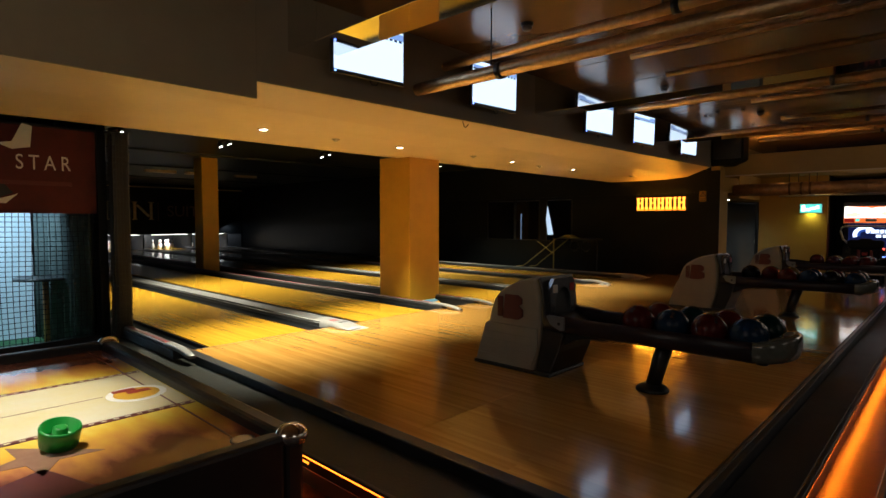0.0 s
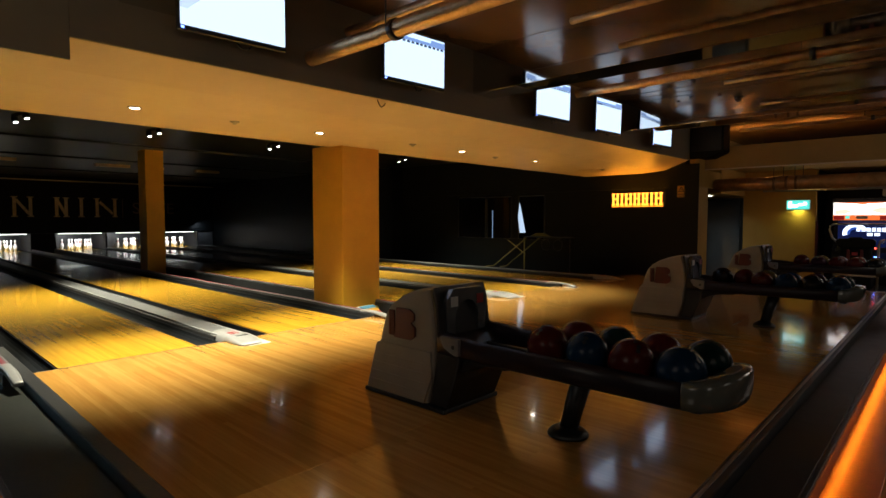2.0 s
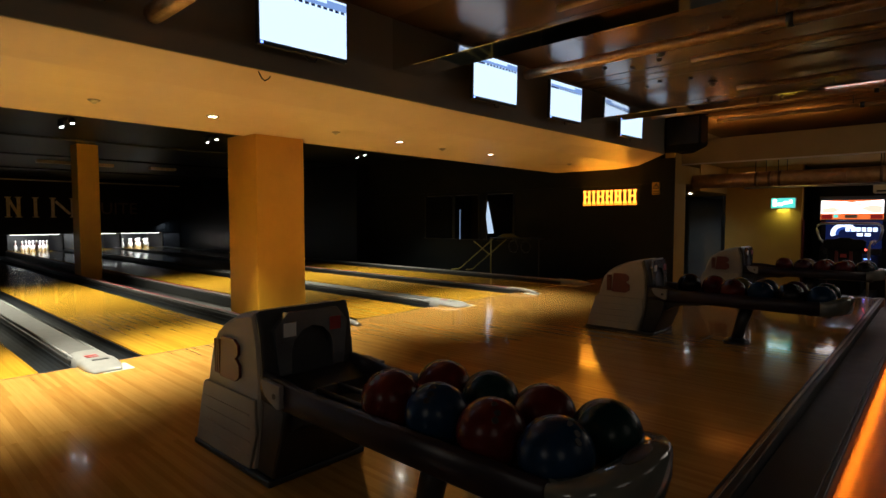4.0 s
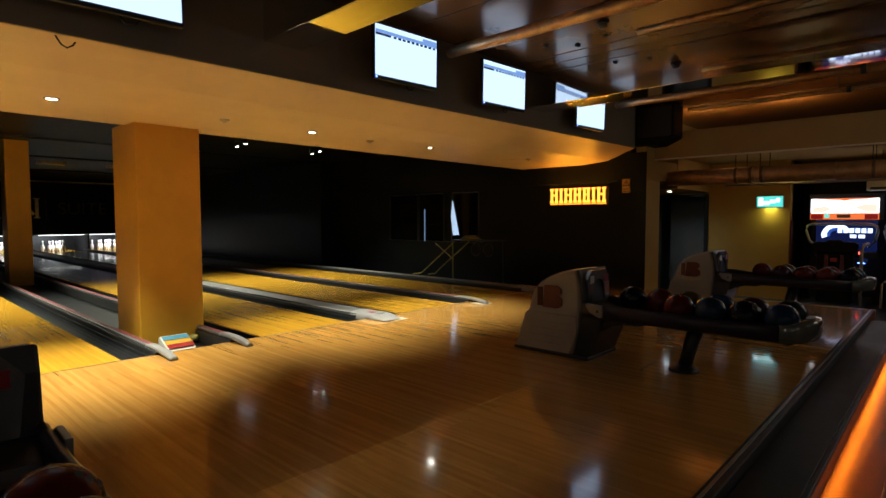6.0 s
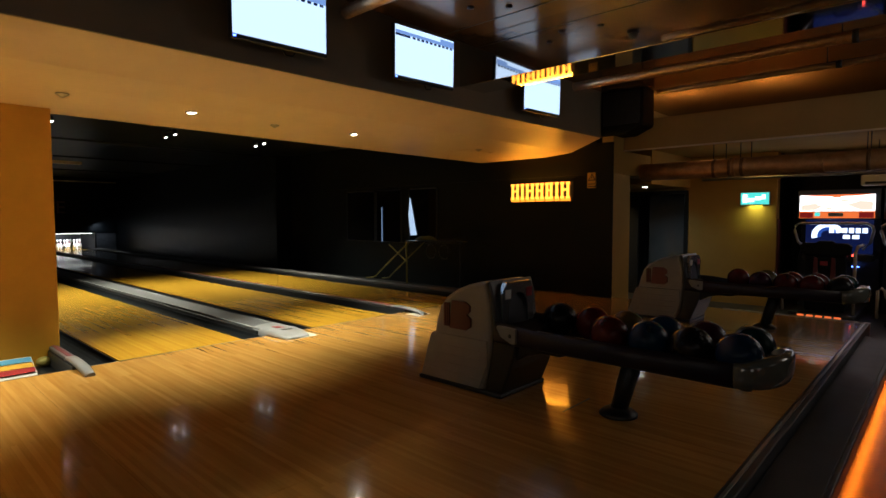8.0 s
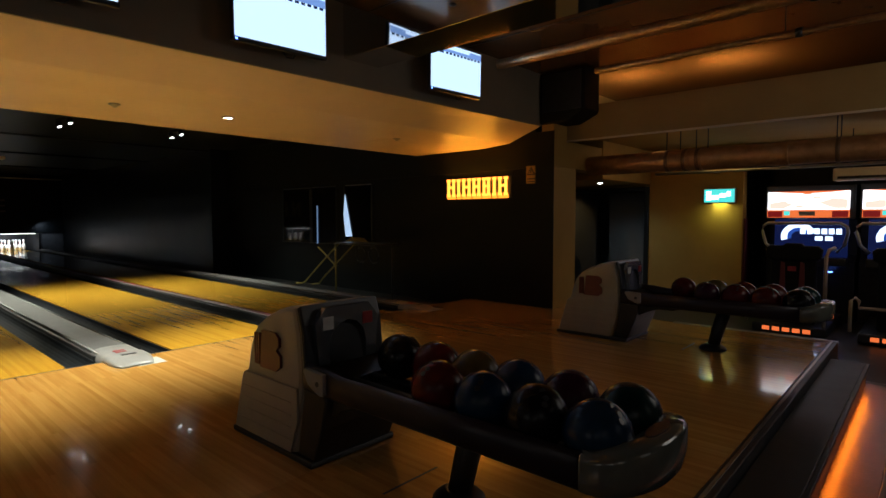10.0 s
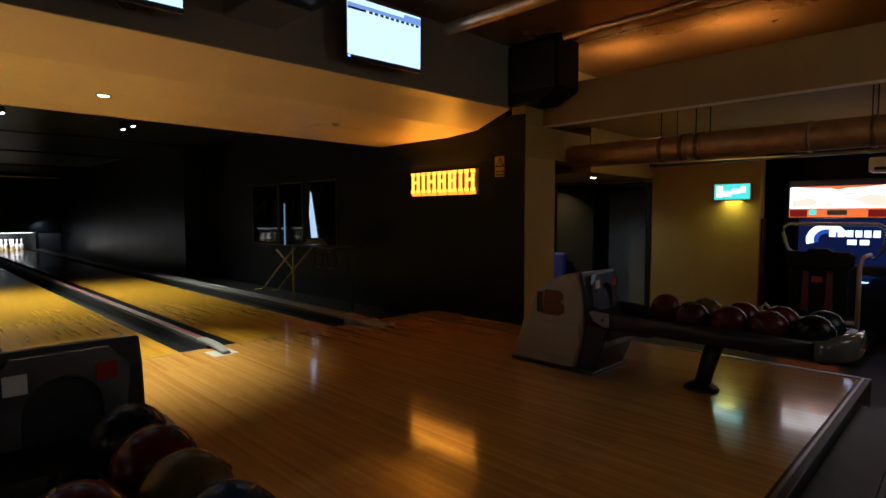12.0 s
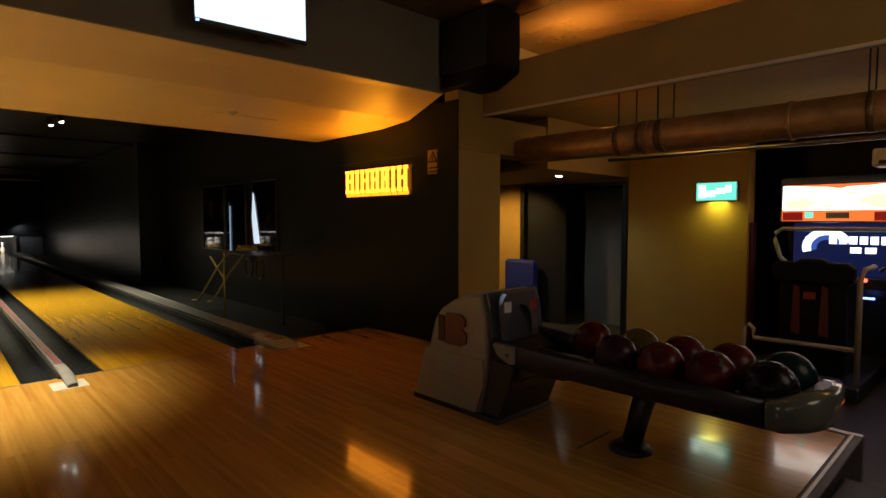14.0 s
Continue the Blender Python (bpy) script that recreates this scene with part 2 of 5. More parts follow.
# ---- mesh helpers ----
def box(bm, x0, x1, y0, y1, z0, z1, bevel=0.0):
    g = bmesh.ops.create_cube(bm, size=1)["verts"]
    bmesh.ops.scale(bm, vec=(x1 - x0, y1 - y0, z1 - z0), verts=g)
    bmesh.ops.translate(bm, vec=((x0 + x1) / 2, (y0 + y1) / 2, (z0 + z1) / 2), verts=g)
    if bevel:
        edges = list({e for v in g for e in v.link_edges})
        bmesh.ops.bevel(bm, geom=edges, offset=bevel, segments=2, affect="EDGES", profile=0.5)
    return bm


def boxed(*a, **k):
    return box(bmesh.new(), *a, **k)


def tube(bm, points, r, n=12, r2=None):
    """A round bar along a line of points, closed at both ends."""
    pts = [Vector(p) for p in points]
    rings = []
    up = Vector((0, 0, 1))
    for i, p in enumerate(pts):
        d = (pts[min(i + 1, len(pts) - 1)] - pts[max(i - 1, 0)]).normalized()
        a = d.cross(up if abs(d.z) < 0.9 else Vector((1, 0, 0))).normalized()
        b = a.cross(d).normalized()
        rr = r if r2 is None else r + (r2 - r) * i / (len(pts) - 1)
        rings.append([bm.verts.new(p + rr * (math.cos(2 * math.pi * k / n) * a + math.sin(2 * math.pi * k / n) * b)) for k in range(n)])
    for a, b in zip(rings, rings[1:]):
        for k in range(n):
            f = bm.faces.new((a[k], a[(k + 1) % n], b[(k + 1) % n], b[k]))
            f.smooth = True
    bm.faces.new(rings[0][::-1])
    bm.faces.new(rings[-1])
    return bm


def tubed(points, r, n=12, r2=None):
    return tube(bmesh.new(), points, r, n, r2)


def lathe(profile, n=20, place=(0, 0, 0)):
    bm = bmesh.new()
    rings = [[bm.verts.new((place[0] + r * math.cos(2 * math.pi * k / n), place[1] + r * math.sin(2 * math.pi * k / n), place[2] + z)) for k in range(n)] for r, z in profile]
    for a, b in zip(rings, rings[1:]):
        for k in range(n):
            f = bm.faces.new((a[k], a[(k + 1) % n], b[(k + 1) % n], b[k]))
            f.smooth = True
    bm.faces.new(rings[0][::-1])
    bm.faces.new(rings[-1])
    return bm


def extrude(outline, axis, a, b, bevel=0.0):
    """A closed outline (pairs) drawn out along an axis from a to b."""
    bm = bmesh.new()

    def at(u, v, w):
        return {"x": (w, u, v), "y": (u, w, v), "z": (u, v, w)}[axis]
    lo = [bm.verts.new(at(u, v, a)) for u, v in outline]
    hi = [bm.verts.new(at(u, v, b)) for u, v in outline]
    n = len(outline)
    caps = [bm.faces.new(lo), bm.faces.new(hi[::-1])]
    for k in range(n):
        bm.faces.new((lo[k], hi[k], hi[(k + 1) % n], lo[(k + 1) % n]))
    bmesh.ops.recalc_face_normals(bm, faces=bm.faces)
    if bevel:
        bmesh.ops.bevel(bm, geom=[e for f in caps for e in f.edges], offset=bevel, segments=2, affect="EDGES", profile=0.5)
    return bm


def sphere(bm, place, r, n=20, squash=1.0):
    g = bmesh.ops.create_uvsphere(bm, u_segments=n, v_segments=n // 2 + 2, radius=r)["verts"]
    bmesh.ops.scale(bm, vec=(1, 1, squash), verts=g)
    bmesh.ops.translate(bm, vec=place, verts=g)
    for v in g:
        for f in v.link_faces:
            f.smooth = True
    return bm


def mesh_of(name, bm, mat):
    me = bpy.data.meshes.new(name)
    bm.to_mesh(me)
    bm.free()
    me.materials.append(mat)
    return me


def solid(name, bm, mat, label="", category="", group="", kind=""):
    """A top-level thing made of one mesh."""
    return tagged(new(name, mesh_of(name, bm, mat)), label, category, group, kind)


def thing(name, label, category, group="", place=(0, 0, 0), kind=""):
    ob = new(name)
    ob.location = place
    ob.empty_display_size = 0.1
    return tagged(ob, label, category, group, kind)


def part(name, bm, mat, parent, label=""):
    ob = new(name, mesh_of(name, bm, mat))
    ob.parent = parent
    return tagged(ob, label)


def words(text, size, mat, parent, m, name, depth=0.006, align="LEFT", space=1.0):
    cu = bpy.data.curves.new(name, "FONT")
    cu.body, cu.size, cu.extrude, cu.align_x, cu.space_character = text, size, depth, align, space
    tmp = bpy.data.objects.new(name, cu)
    scene.collection.objects.link(tmp)
    bpy.context.view_layer.update()
    me = bpy.data.meshes.new_from_object(tmp.evaluated_get(bpy.context.evaluated_depsgraph_get()))
    bpy.data.objects.remove(tmp)
    me.materials.clear()
    me.materials.append(mat)
    ob = new(name, me)
    ob.parent = parent
    ob.matrix_basis = m
    return ob


def loft(rings, closed=True):
    """Cross-sections joined into one smooth skin with closed ends."""
    bm = bmesh.new()
    vs = [[bm.verts.new(p) for p in r] for r in rings]
    n = len(rings[0])
    for a, b in zip(vs, vs[1:]):
        for k in range(n if closed else n - 1):
            f = bm.faces.new((a[k], a[(k + 1) % n], b[(k + 1) % n], b[k]))
            f.smooth = True
    bm.faces.new(vs[0][::-1])
    bm.faces.new(vs[-1])
    bmesh.ops.recalc_face_normals(bm, faces=bm.faces)
    return bm


def structure(name, bm, mat, label=""):
    return solid(name, bm, mat, label, "", "", "structure")

# ---- the large structure ----
LANES = [(2.16, 3.21), (3.93, 4.98), (6.22, 7.27), (8.06, 9.11), (9.62, 10.65)]
PIT = -24.4
structure("floor", boxed(-9.0, 6.0, -6.0, 18.5, -0.2, 0.0), M_DARK_FLOOR, "dark scuffed concourse floor with a dull shine")
structure("lane_bed", boxed(-26.5, FOUL, 1.7, 12.3, 0.0, 0.24), M_BLACK, "black bed under the lanes and gutters")
approach = structure("approach_base", boxed(FOUL, EDGE, NEAR, FAR + 0.14, 0.002, FLOOR - 0.024), M_BLACK, "black base of the raised approach")
edges_x = [FOUL, -3.55, -2.16, EDGE]
edges_y = [NEAR, 3.57, 5.60, 7.66, 9.36, 11.0, FAR + 0.14]
for i in range(3):
    for j in range(6):
        part("approach_panel", boxed(edges_x[i] + 0.0006, edges_x[i + 1] - 0.0006, edges_y[j] + 0.0006, edges_y[j + 1] - 0.0006, FLOOR - 0.022, FLOOR), M_APPROACH, approach)
structure("foul_line", boxed(FOUL - 0.013, FOUL + 0.003, NEAR + 0.02, 10.9, FLOOR - 0.02, FLOOR + 0.0006), M_BLACK, "dark joint of the foul line")

# black edging, ledge and lit riser along the concourse and along the near end
trim = structure("edging", boxed(EDGE, EDGE + 0.07, NEAR - 0.09, FAR + 0.1, 0.004, FLOOR + 0.006, bevel=0.008), M_RUBBER, "black rubber edging of the approach")
structure("edging_near", boxed(FOUL - 1.2, EDGE - 0.002, NEAR - 0.09, NEAR - 0.001, 0.004, FLOOR + 0.006, bevel=0.008), M_RUBBER, "black rubber edging across the end of the approach")
structure("ledge", boxed(EDGE + 0.072, -0.49, 1.56, FAR - 0.35, 0.004, 0.285, bevel=0.006), M_LEDGE, "dark scuffed ledge along the approach")
structure("ledge_near", boxed(-6.3, EDGE + 0.07, 1.56, NEAR - 0.092, 0.004, 0.285, bevel=0.006), M_LEDGE, "dark scuffed ledge across the approach end")
structure("nosing", boxed(-0.489, -0.462, 1.535, FAR - 0.35, 0.262, 0.292, bevel=0.006), M_RUBBER, "black nosing along the ledge")
structure("nosing_near", boxed(-6.3, -0.49, 1.535, 1.559, 0.279, 0.294, bevel=0.004), M_RUBBER, "black nosing across the ledge end")
structure("end_trim", boxed(-2.2, EDGE + 0.07, FAR + 0.1, FAR + 0.15, 0.1, FLOOR + 0.008, bevel=0.006), M_STEEL, "worn metal edging at the far end of the approach")
structure("edge_strip", boxed(EDGE + 0.02, EDGE + 0.035, NEAR, FAR + 0.1, FLOOR + 0.004, FLOOR + 0.011), M_STEEL, "thin worn metal strip on the edging")
structure("riser", boxed(-0.4895, -0.485, 1.56, FAR - 0.36, 0.003, 0.20), M_RISER, "brown riser panel under the ledge")
structure("riser_near", boxed(-6.3, -0.50, 1.5545, 1.5595, 0.003, 0.20), M_RISER, "brown riser panel across the ledge end")
structure("tread", boxed(-0.4845, -0.262, 1.31, FAR - 0.36, 0.003, 0.122, bevel=0.004), M_TREAD, "brown satin tread lit orange from under the nosing")
structure("tread_edge", boxed(-0.261, -0.235, 1.31, FAR - 0.36, 0.003, 0.126, bevel=0.004), M_RUBBER, "black edging of the tread")
structure("tread_near", boxed(-5.45, -0.486, 1.336, 1.554, 0.003, 0.122, bevel=0.004), M_TREAD, "brown satin tread across the ledge end")
structure("tread_edge_near", boxed(-5.45, -0.486, 1.31, 1.335, 0.003, 0.126, bevel=0.004), M_RUBBER, "black edging of the tread")
structure("tread_end", boxed(-5.48, -5.451, 1.31, 1.554, 0.003, 0.135, bevel=0.004), M_CAP, "pale end cap of the tread")
led = thing("led_strip", "orange light strip tucked under the ledge nosing", "light strip")
part("tape", boxed(-0.4845, -0.474, 1.56, FAR - 0.4, 0.2535, 0.2615), M_LED, led)
led2 = thing("led_strip", "orange light strip under the nosing of the ledge end", "light strip")
part("tape", boxed(-5.3, -0.5, 1.548, 1.5543, 0.262, 0.2785), M_LED_TAPE, led2)
bm = bmesh.new()
for k in range(190):
    box(bm, -5.28 + k * 0.025, -5.266 + k * 0.025, 1.545, 1.5475, 0.265, 0.2755)
tagged(part("diode", bm, M_LED_BEAD, led2, "row of bright amber diodes"), kind="stuff")
for x in (-4.22, -2.45):
    part("loose_loop", boxed(x - 0.05, x + 0.05, 1.530, 1.5345, 0.247, 0.259, bevel=0.002), M_LED_LOOSE, led2, "sagging lit end of the strip")

# lanes, gutters, dividers
for i, (y0, y1) in enumerate(LANES):
    lane = structure("lane_%d" % (i + 1), boxed(-25.1, FOUL - 0.013, y0, y1, 0.25, FLOOR - 0.002), M_LANE, "glossy boarded bowling lane in dim yellow light")
    for k in range(10):
        dot = [(FOUL - 2.1 + 0.013 * math.cos(a), y0 + (y1 - y0) * (k + 0.5) / 10 + 0.013 * math.sin(a)) for a in (0, 0.785, 1.57, 2.36, 3.14, 3.93, 4.71, 5.5)]
        part("lane_mark", extrude(dot, "z", FLOOR - 0.0019, FLOOR - 0.0009), M_MARK_WOOD, lane, "dark inlaid aiming dot")
    for g0 in (y0 - 0.222, y1 + 0.002):
        w = 0.22
        arc = [(g0, FLOOR - 0.012)] + [(g0 + w / 2 - w / 2 * 0.94 * math.cos(math.pi * k / 10), FLOOR - 0.015 - 0.085 * math.sin(math.pi * k / 10)) for k in range(11)] + [(g0 + w, FLOOR - 0.012), (g0 + w, 0.236), (g0, 0.236)]
        structure("gutter", extrude(arc, "x", -25.1, FOUL - 0.02), M_GUTTER, "charcoal plastic gutter beside the lane")


def cap_ring(x, c, w, z0, z1):
    """Rounded-top cross-section of a moulded cap."""
    pts = [(x, c - w, z0)]
    for k in range(9):
        a = math.pi * (1 - k / 8)
        pts.append((x, c + w * math.copysign(abs(math.cos(a)) ** 0.55, math.cos(a)), z0 + (z1 - z0) * (0.35 + 0.65 * math.sin(a) ** 0.7)))
    return pts + [(x, c + w, z0)]


def divider(y0, y1, wide, x0=PIT + 0.5, x1=-4.66):
    """Capped rail between lanes, with a moulded end."""
    c = (y0 + y1) / 2
    if not wide:
        return slim_divider(c, x0, x1)
    h = FLOOR + 0.035
    ob = thing("lane_divider", "grey plastic lane divider with a moulded end cap", "lane divider", "lane dividers")
    w = (y1 - y0) / 2
    part("rail", boxed(x0, x1 - 0.50, y0, y1, 0.242, h - 0.012, bevel=0.006), M_CAP_DARK, ob)
    part("top_strip", boxed(x0, x1 - 0.50, c - w * 0.72, c + w * 0.72, h - 0.011, h + 0.004, bevel=0.004), M_CAP, ob)
    for s in (-1, 1):
        part("edge_bead", tubed([(x0, c + s * w * 0.78, h - 0.002), (x1 - 0.5, c + s * w * 0.78, h - 0.002)], 0.011, 8), M_CAP, ob)
    rings = []
    for i in range(15):
        u = i / 14
        drop = 0.92 * max(0.0, (u - 0.45) / 0.55) ** 2.2
        rings.append(cap_ring(x1 - 0.62 * (1 - u), c, w * 0.92 * (1 - 0.28 * max(0.0, (u - 0.7) / 0.3) ** 2), FLOOR - 0.05 if u < 0.45 else FLOOR + 0.001, FLOOR + 0.004 + 0.058 * (1 - drop)))
    cap = part("end_cap", loft(rings), M_END_CAP, ob, "pale grey moulded end cap")
    for q in range(2):
        part("red_mark", boxed(x1 - 0.40 + q * 0.06, x1 - 0.37 + q * 0.06, c - 0.06, c + 0.02, h + 0.024, h + 0.0295), M_RED, cap, "small red badge")
    part("label", boxed(x1 - 0.27, x1 - 0.21, c - 0.05, c + 0.06, h + 0.016, h + 0.023), M_BLACK, cap, "dark printed label")
    return ob


def slim_divider(c, x0, x1):
    """Narrow rail with a red inlay along its top, bending down to the floor at its end."""
    ob = thing("lane_divider", "slim grey lane divider with a dull red inlay and curved end", "lane divider", "lane dividers")
    part("rail", boxed(x0, x1 - 0.30, c - 0.045, c + 0.045, 0.242, FLOOR + 0.026, bevel=0.006), M_CAP_DARK, ob)
    part("top_strip", boxed(x0, x1 - 0.56, c - 0.036, c + 0.036, FLOOR + 0.0265, FLOOR + 0.056, bevel=0.01), M_CAP, ob, "grey rounded top")
    rings = []
    for i in range(17):
        u = i / 16
        fall = max(0.0, (u - 0.30) / 0.70) ** 2.4
        top = FLOOR + 0.066 - 0.040 * fall - 0.010 * max(0.0, 1 - u * 8)
        rings.append(cap_ring(x1 - 0.56 * (1 - u), c, 0.037 * (1 - 0.22 * max(0.0, (u - 0.6) / 0.4) ** 2), max(FLOOR + 0.001, top - 0.034), top))
    cap = part("end_cap", loft(rings), M_END_CAP, ob, "pale grey curved end")
    part("red_stripe", boxed(x0, x1 - 0.36, c - 0.015, c + 0.015, FLOOR + 0.050, FLOOR + 0.0605, bevel=0.002), M_INLAY, ob, "dull red inlay")
    part("end_notch", boxed(x1 - 0.16, x1 - 0.10, c - 0.012, c + 0.012, FLOOR + 0.018, FLOOR + 0.0345), M_BLACK, cap, "dark notch")
    return ob


divider(1.79, 1.935, False)
divider(3.435, 3.705, True)
divider(5.205, 5.34, False)
divider(5.865, 5.995, False, x0=-5.73)
divider(5.865, 5.995, False, x1=-6.41)
divider(7.495, 7.835, True)
divider(9.335, 9.395, False)
divider(10.875, 11.13, True)
for x, y in ((-1.77, 7.61), (-1.70, 11.0)):
    solid("floor_slot", boxed(x - 0.006, x + 0.006, y, y + 0.33, FLOOR + 0.0004, FLOOR + 0.0015), M_BLACK, "thin dark slot in the approach beside the ball return", "slot", "floor slots")
for y in (3.55, 7.68, 9.27, 11.0):
    solid("foul_label", boxed(-4.86, -4.64, y - 0.02, y + 0.19, FLOOR + 0.0005, FLOOR + 0.002), M_WORN, "worn white paper label stuck to the floor", "label", "floor labels")

hook = thing("wire_hook", "small bent wire hanging from the soffit edge", "hook")
part("wire", tubed([(-3.845, 4.36, 2.545), (-3.85, 4.39, 2.50), (-3.86, 4.42, 2.49), (-3.86, 4.45, 2.51), (-3.85, 4.46, 2.53)], 0.005, 6), M_BLACK, hook)

# columns
structure("column_1", boxed(-6.40, -5.74, 5.37, 5.98, 0.05, SOFFIT + 0.02, bevel=0.012), M_COLUMN, "square ochre painted column between the lanes")
structure("column_2", boxed(-13.35, -12.9, 5.46, 5.84, 0.05, 2.985, bevel=0.012), M_COLUMN, "slim ochre painted column far down the lanes")
structure("pit_infill", boxed(-25.2, -23.3, 5.25, 5.95, 0.2, 0.949), M_BLACK_WALL, "black infill between the pin decks")

# soffit, upper wall, ceilings
def soffit_edge(y):
    """Height of the soffit's outer edge, which climbs slightly along the lanes."""
    return 2.528 + 0.0088 * (y - 2.0)


rings = []
for y in (-4.0, 2.0, 7.0, 12.09):
    rings.append([(-6.0, y, SOFFIT), (-4.75, y, SOFFIT), (-4.3, y, SOFFIT + 0.035), (WALL_TV - 0.02, y, soffit_edge(y)), (WALL_TV - 0.02, y, CEIL), (-6.0, y, CEIL)])
bm = loft(rings)
for f in bm.faces:
    f.smooth = False
structure("soffit", bm, M_SOFFIT, "warm beige painted soffit over the foul line")
structure("wall_upper", extrude([(2.03, soffit_edge(2.03) + 0.002), (12.09, soffit_edge(12.09) + 0.002), (12.09, CEIL), (2.03, CEIL)], "x", WALL_TV - 0.018, WALL_TV), M_TVWALL, "taupe upper wall with the score screens")
structure("wall_upper_near", boxed(WALL_TV - 0.018, WALL_TV + 0.002, -4.0, 2.028, 2.40, CEIL), M_TVWALL, "taupe upper wall stepping lower")
structure("ceiling", boxed(WALL_TV + 0.003, 6.0, -6.0, 17.5, CEIL, CEIL + 0.15), M_CEIL, "glossy dark brown painted ceiling")
structure("wall_upper_far", boxed(WALL_TV - 0.3, WALL_TV, 12.091, 17.5, 2.862, CEIL), M_TVWALL, "taupe upper wall beyond the corner")
structure("ceiling_lanes", boxed(-26.5, -6.0, -3.0, 12.4, 2.975, 3.1), M_BLACK_WALL, "black ceiling over the lanes")
for y in (4.6, 7.1, 8.75, 10.6, 12.45):
    structure("ceiling_joint", boxed(WALL_TV + 0.01, 5.9, y, y + 0.012, CEIL - 0.004, CEIL - 0.0005), M_BLACK, "dark joint across the ceiling")

# walls that close the place
structure("wall_side", boxed(-12.3, -3.67, 12.1, 12.67, 0.0, 2.105), M_BLACK_WALL, "black painted side wall with the lit sign")
structure("wall_side_top", boxed(-12.3, -3.905, 12.1, 12.67, 2.106, 3.25), M_BLACK_WALL, "black painted side wall under the ceiling")
structure("wall_side_edge", boxed(-3.904, -3.63, 12.09, 12.0985, 0.0, 2.548), M_BLACK_WALL, "black painted end of the side wall")
structure("wall_side_far", boxed(-26.5, -11.9, 11.68, 12.09, 0.0, 2.974), M_GLOSS_WALL, "black glossy wall beside the far lane")
structure("wall_pin_end", boxed(-26.8, -26.5, -3.0, 12.4, 0.0, 3.2), M_BLACK_WALL, "black wall behind the pins")
structure("wall_lane_near", boxed(-26.5, -6.47, 1.67, 1.75, 0.0, 2.974), M_BLACK_WALL, "black wall beside the first lane")
structure("wall_near", boxed(-11.5, 6.0, -6.2, -6.0, 0.0, 3.5), M_TVWALL, "plain dark wall behind")
structure("wall_right", boxed(6.0, 6.2, -6.0, 18.5, 0.0, 3.5), M_TVWALL, "plain dark wall across the concourse")
structure("wall_cage", boxed(-11.7, -11.5, -6.2, 1.6, 0.0, 3.2), M_TVWALL, "plain dark wall behind the netted cage")
structure("bulkhead", boxed(-3.90, -3.638, 12.10, 13.399, 2.11, 2.449, bevel=0.004), M_WALL_END, "ochre painted downstand beside the doorway")
structure("bulkhead_upper", boxed(-3.809, -3.638, 12.10, 12.419, 2.45, 2.631), M_WALL_END, "ochre painted wall above the downstand")
structure("wall_pier", boxed(-3.669, -3.645, 12.1, 12.673, 0.0, 2.109), M_WALL_END, "ochre painted return of the side wall")

# masking unit over the pins
mask = structure("pin_mask", boxed(-23.55, -23.45, 1.75, 11.67, 0.94, 2.974), M_BLACK_WALL, "black masking panel over the pin decks")
structure("mask_trim", boxed(-23.44, -23.38, 1.75, 11.67, 2.80, 2.84), M_GOLD, "dull gold rail along the top of the masking panel")


def slab(bm, y0, y1, z0, z1, stems, thick, x0, x1, slant=False):
    """Block glyph: upright stems with slab feet."""
    n = len(stems)
    for s in stems:
        c = y0 + (y1 - y0) * s
        box(bm, x0, x1, c - thick / 2, c + thick / 2, z0, z1)
        for z in (z0, z1 - thick * 0.32):
            box(bm, x0 + 0.001, x1 - 0.001, c - thick * 0.95, c + thick * 0.95, z, z + thick * 0.32)
    return bm


lettering = thing("gold_lettering", "row of tall gold emblem strokes on the black masking panel", "sign")
for y0, y1, st in [(2.55, 3.15, (0.2, 0.8)), (3.35, 3.45, (0.5,)), (3.7, 4.35, (0.12, 0.88)), (4.71, 5.38, (0.18, 0.85)), (5.93, 6.45, (0.2, 0.75)), (6.72, 6.86, (0.5,)), (7.20, 7.98, (0.12, 0.88))]:
    bm = slab(bmesh.new(), y0, y1, 1.53, 2.23, st, 0.10, -23.45, -23.43)
    if len(st) == 2:
        a, b = y0 + (y1 - y0) * st[0], y0 + (y1 - y0) * st[1]
        g = bmesh.ops.create_cube(bm, size=1)["verts"]
        bmesh.ops.scale(bm, vec=(0.018, 0.09, 0.62), verts=g)
        bmesh.ops.rotate(bm, matrix=Matrix.Rotation(math.atan2(b - a, 0.62), 3, "X"), verts=g)
        bmesh.ops.translate(bm, vec=(-23.44, (a + b) / 2, 1.88), verts=g)
    part("stroke", bm, M_GOLD, lettering)
part("bar", boxed(-23.45, -23.435, 8.14, 8.16, 1.49, 2.21), M_GOLD_DIM, lettering)
words("SUITE", 0.62, M_GOLD_DIM, lettering, Matrix.Translation((-23.43, 8.48, 1.67)) @ Euler((radians(90), 0, radians(90))).to_matrix().to_4x4(), "word", 0.004)

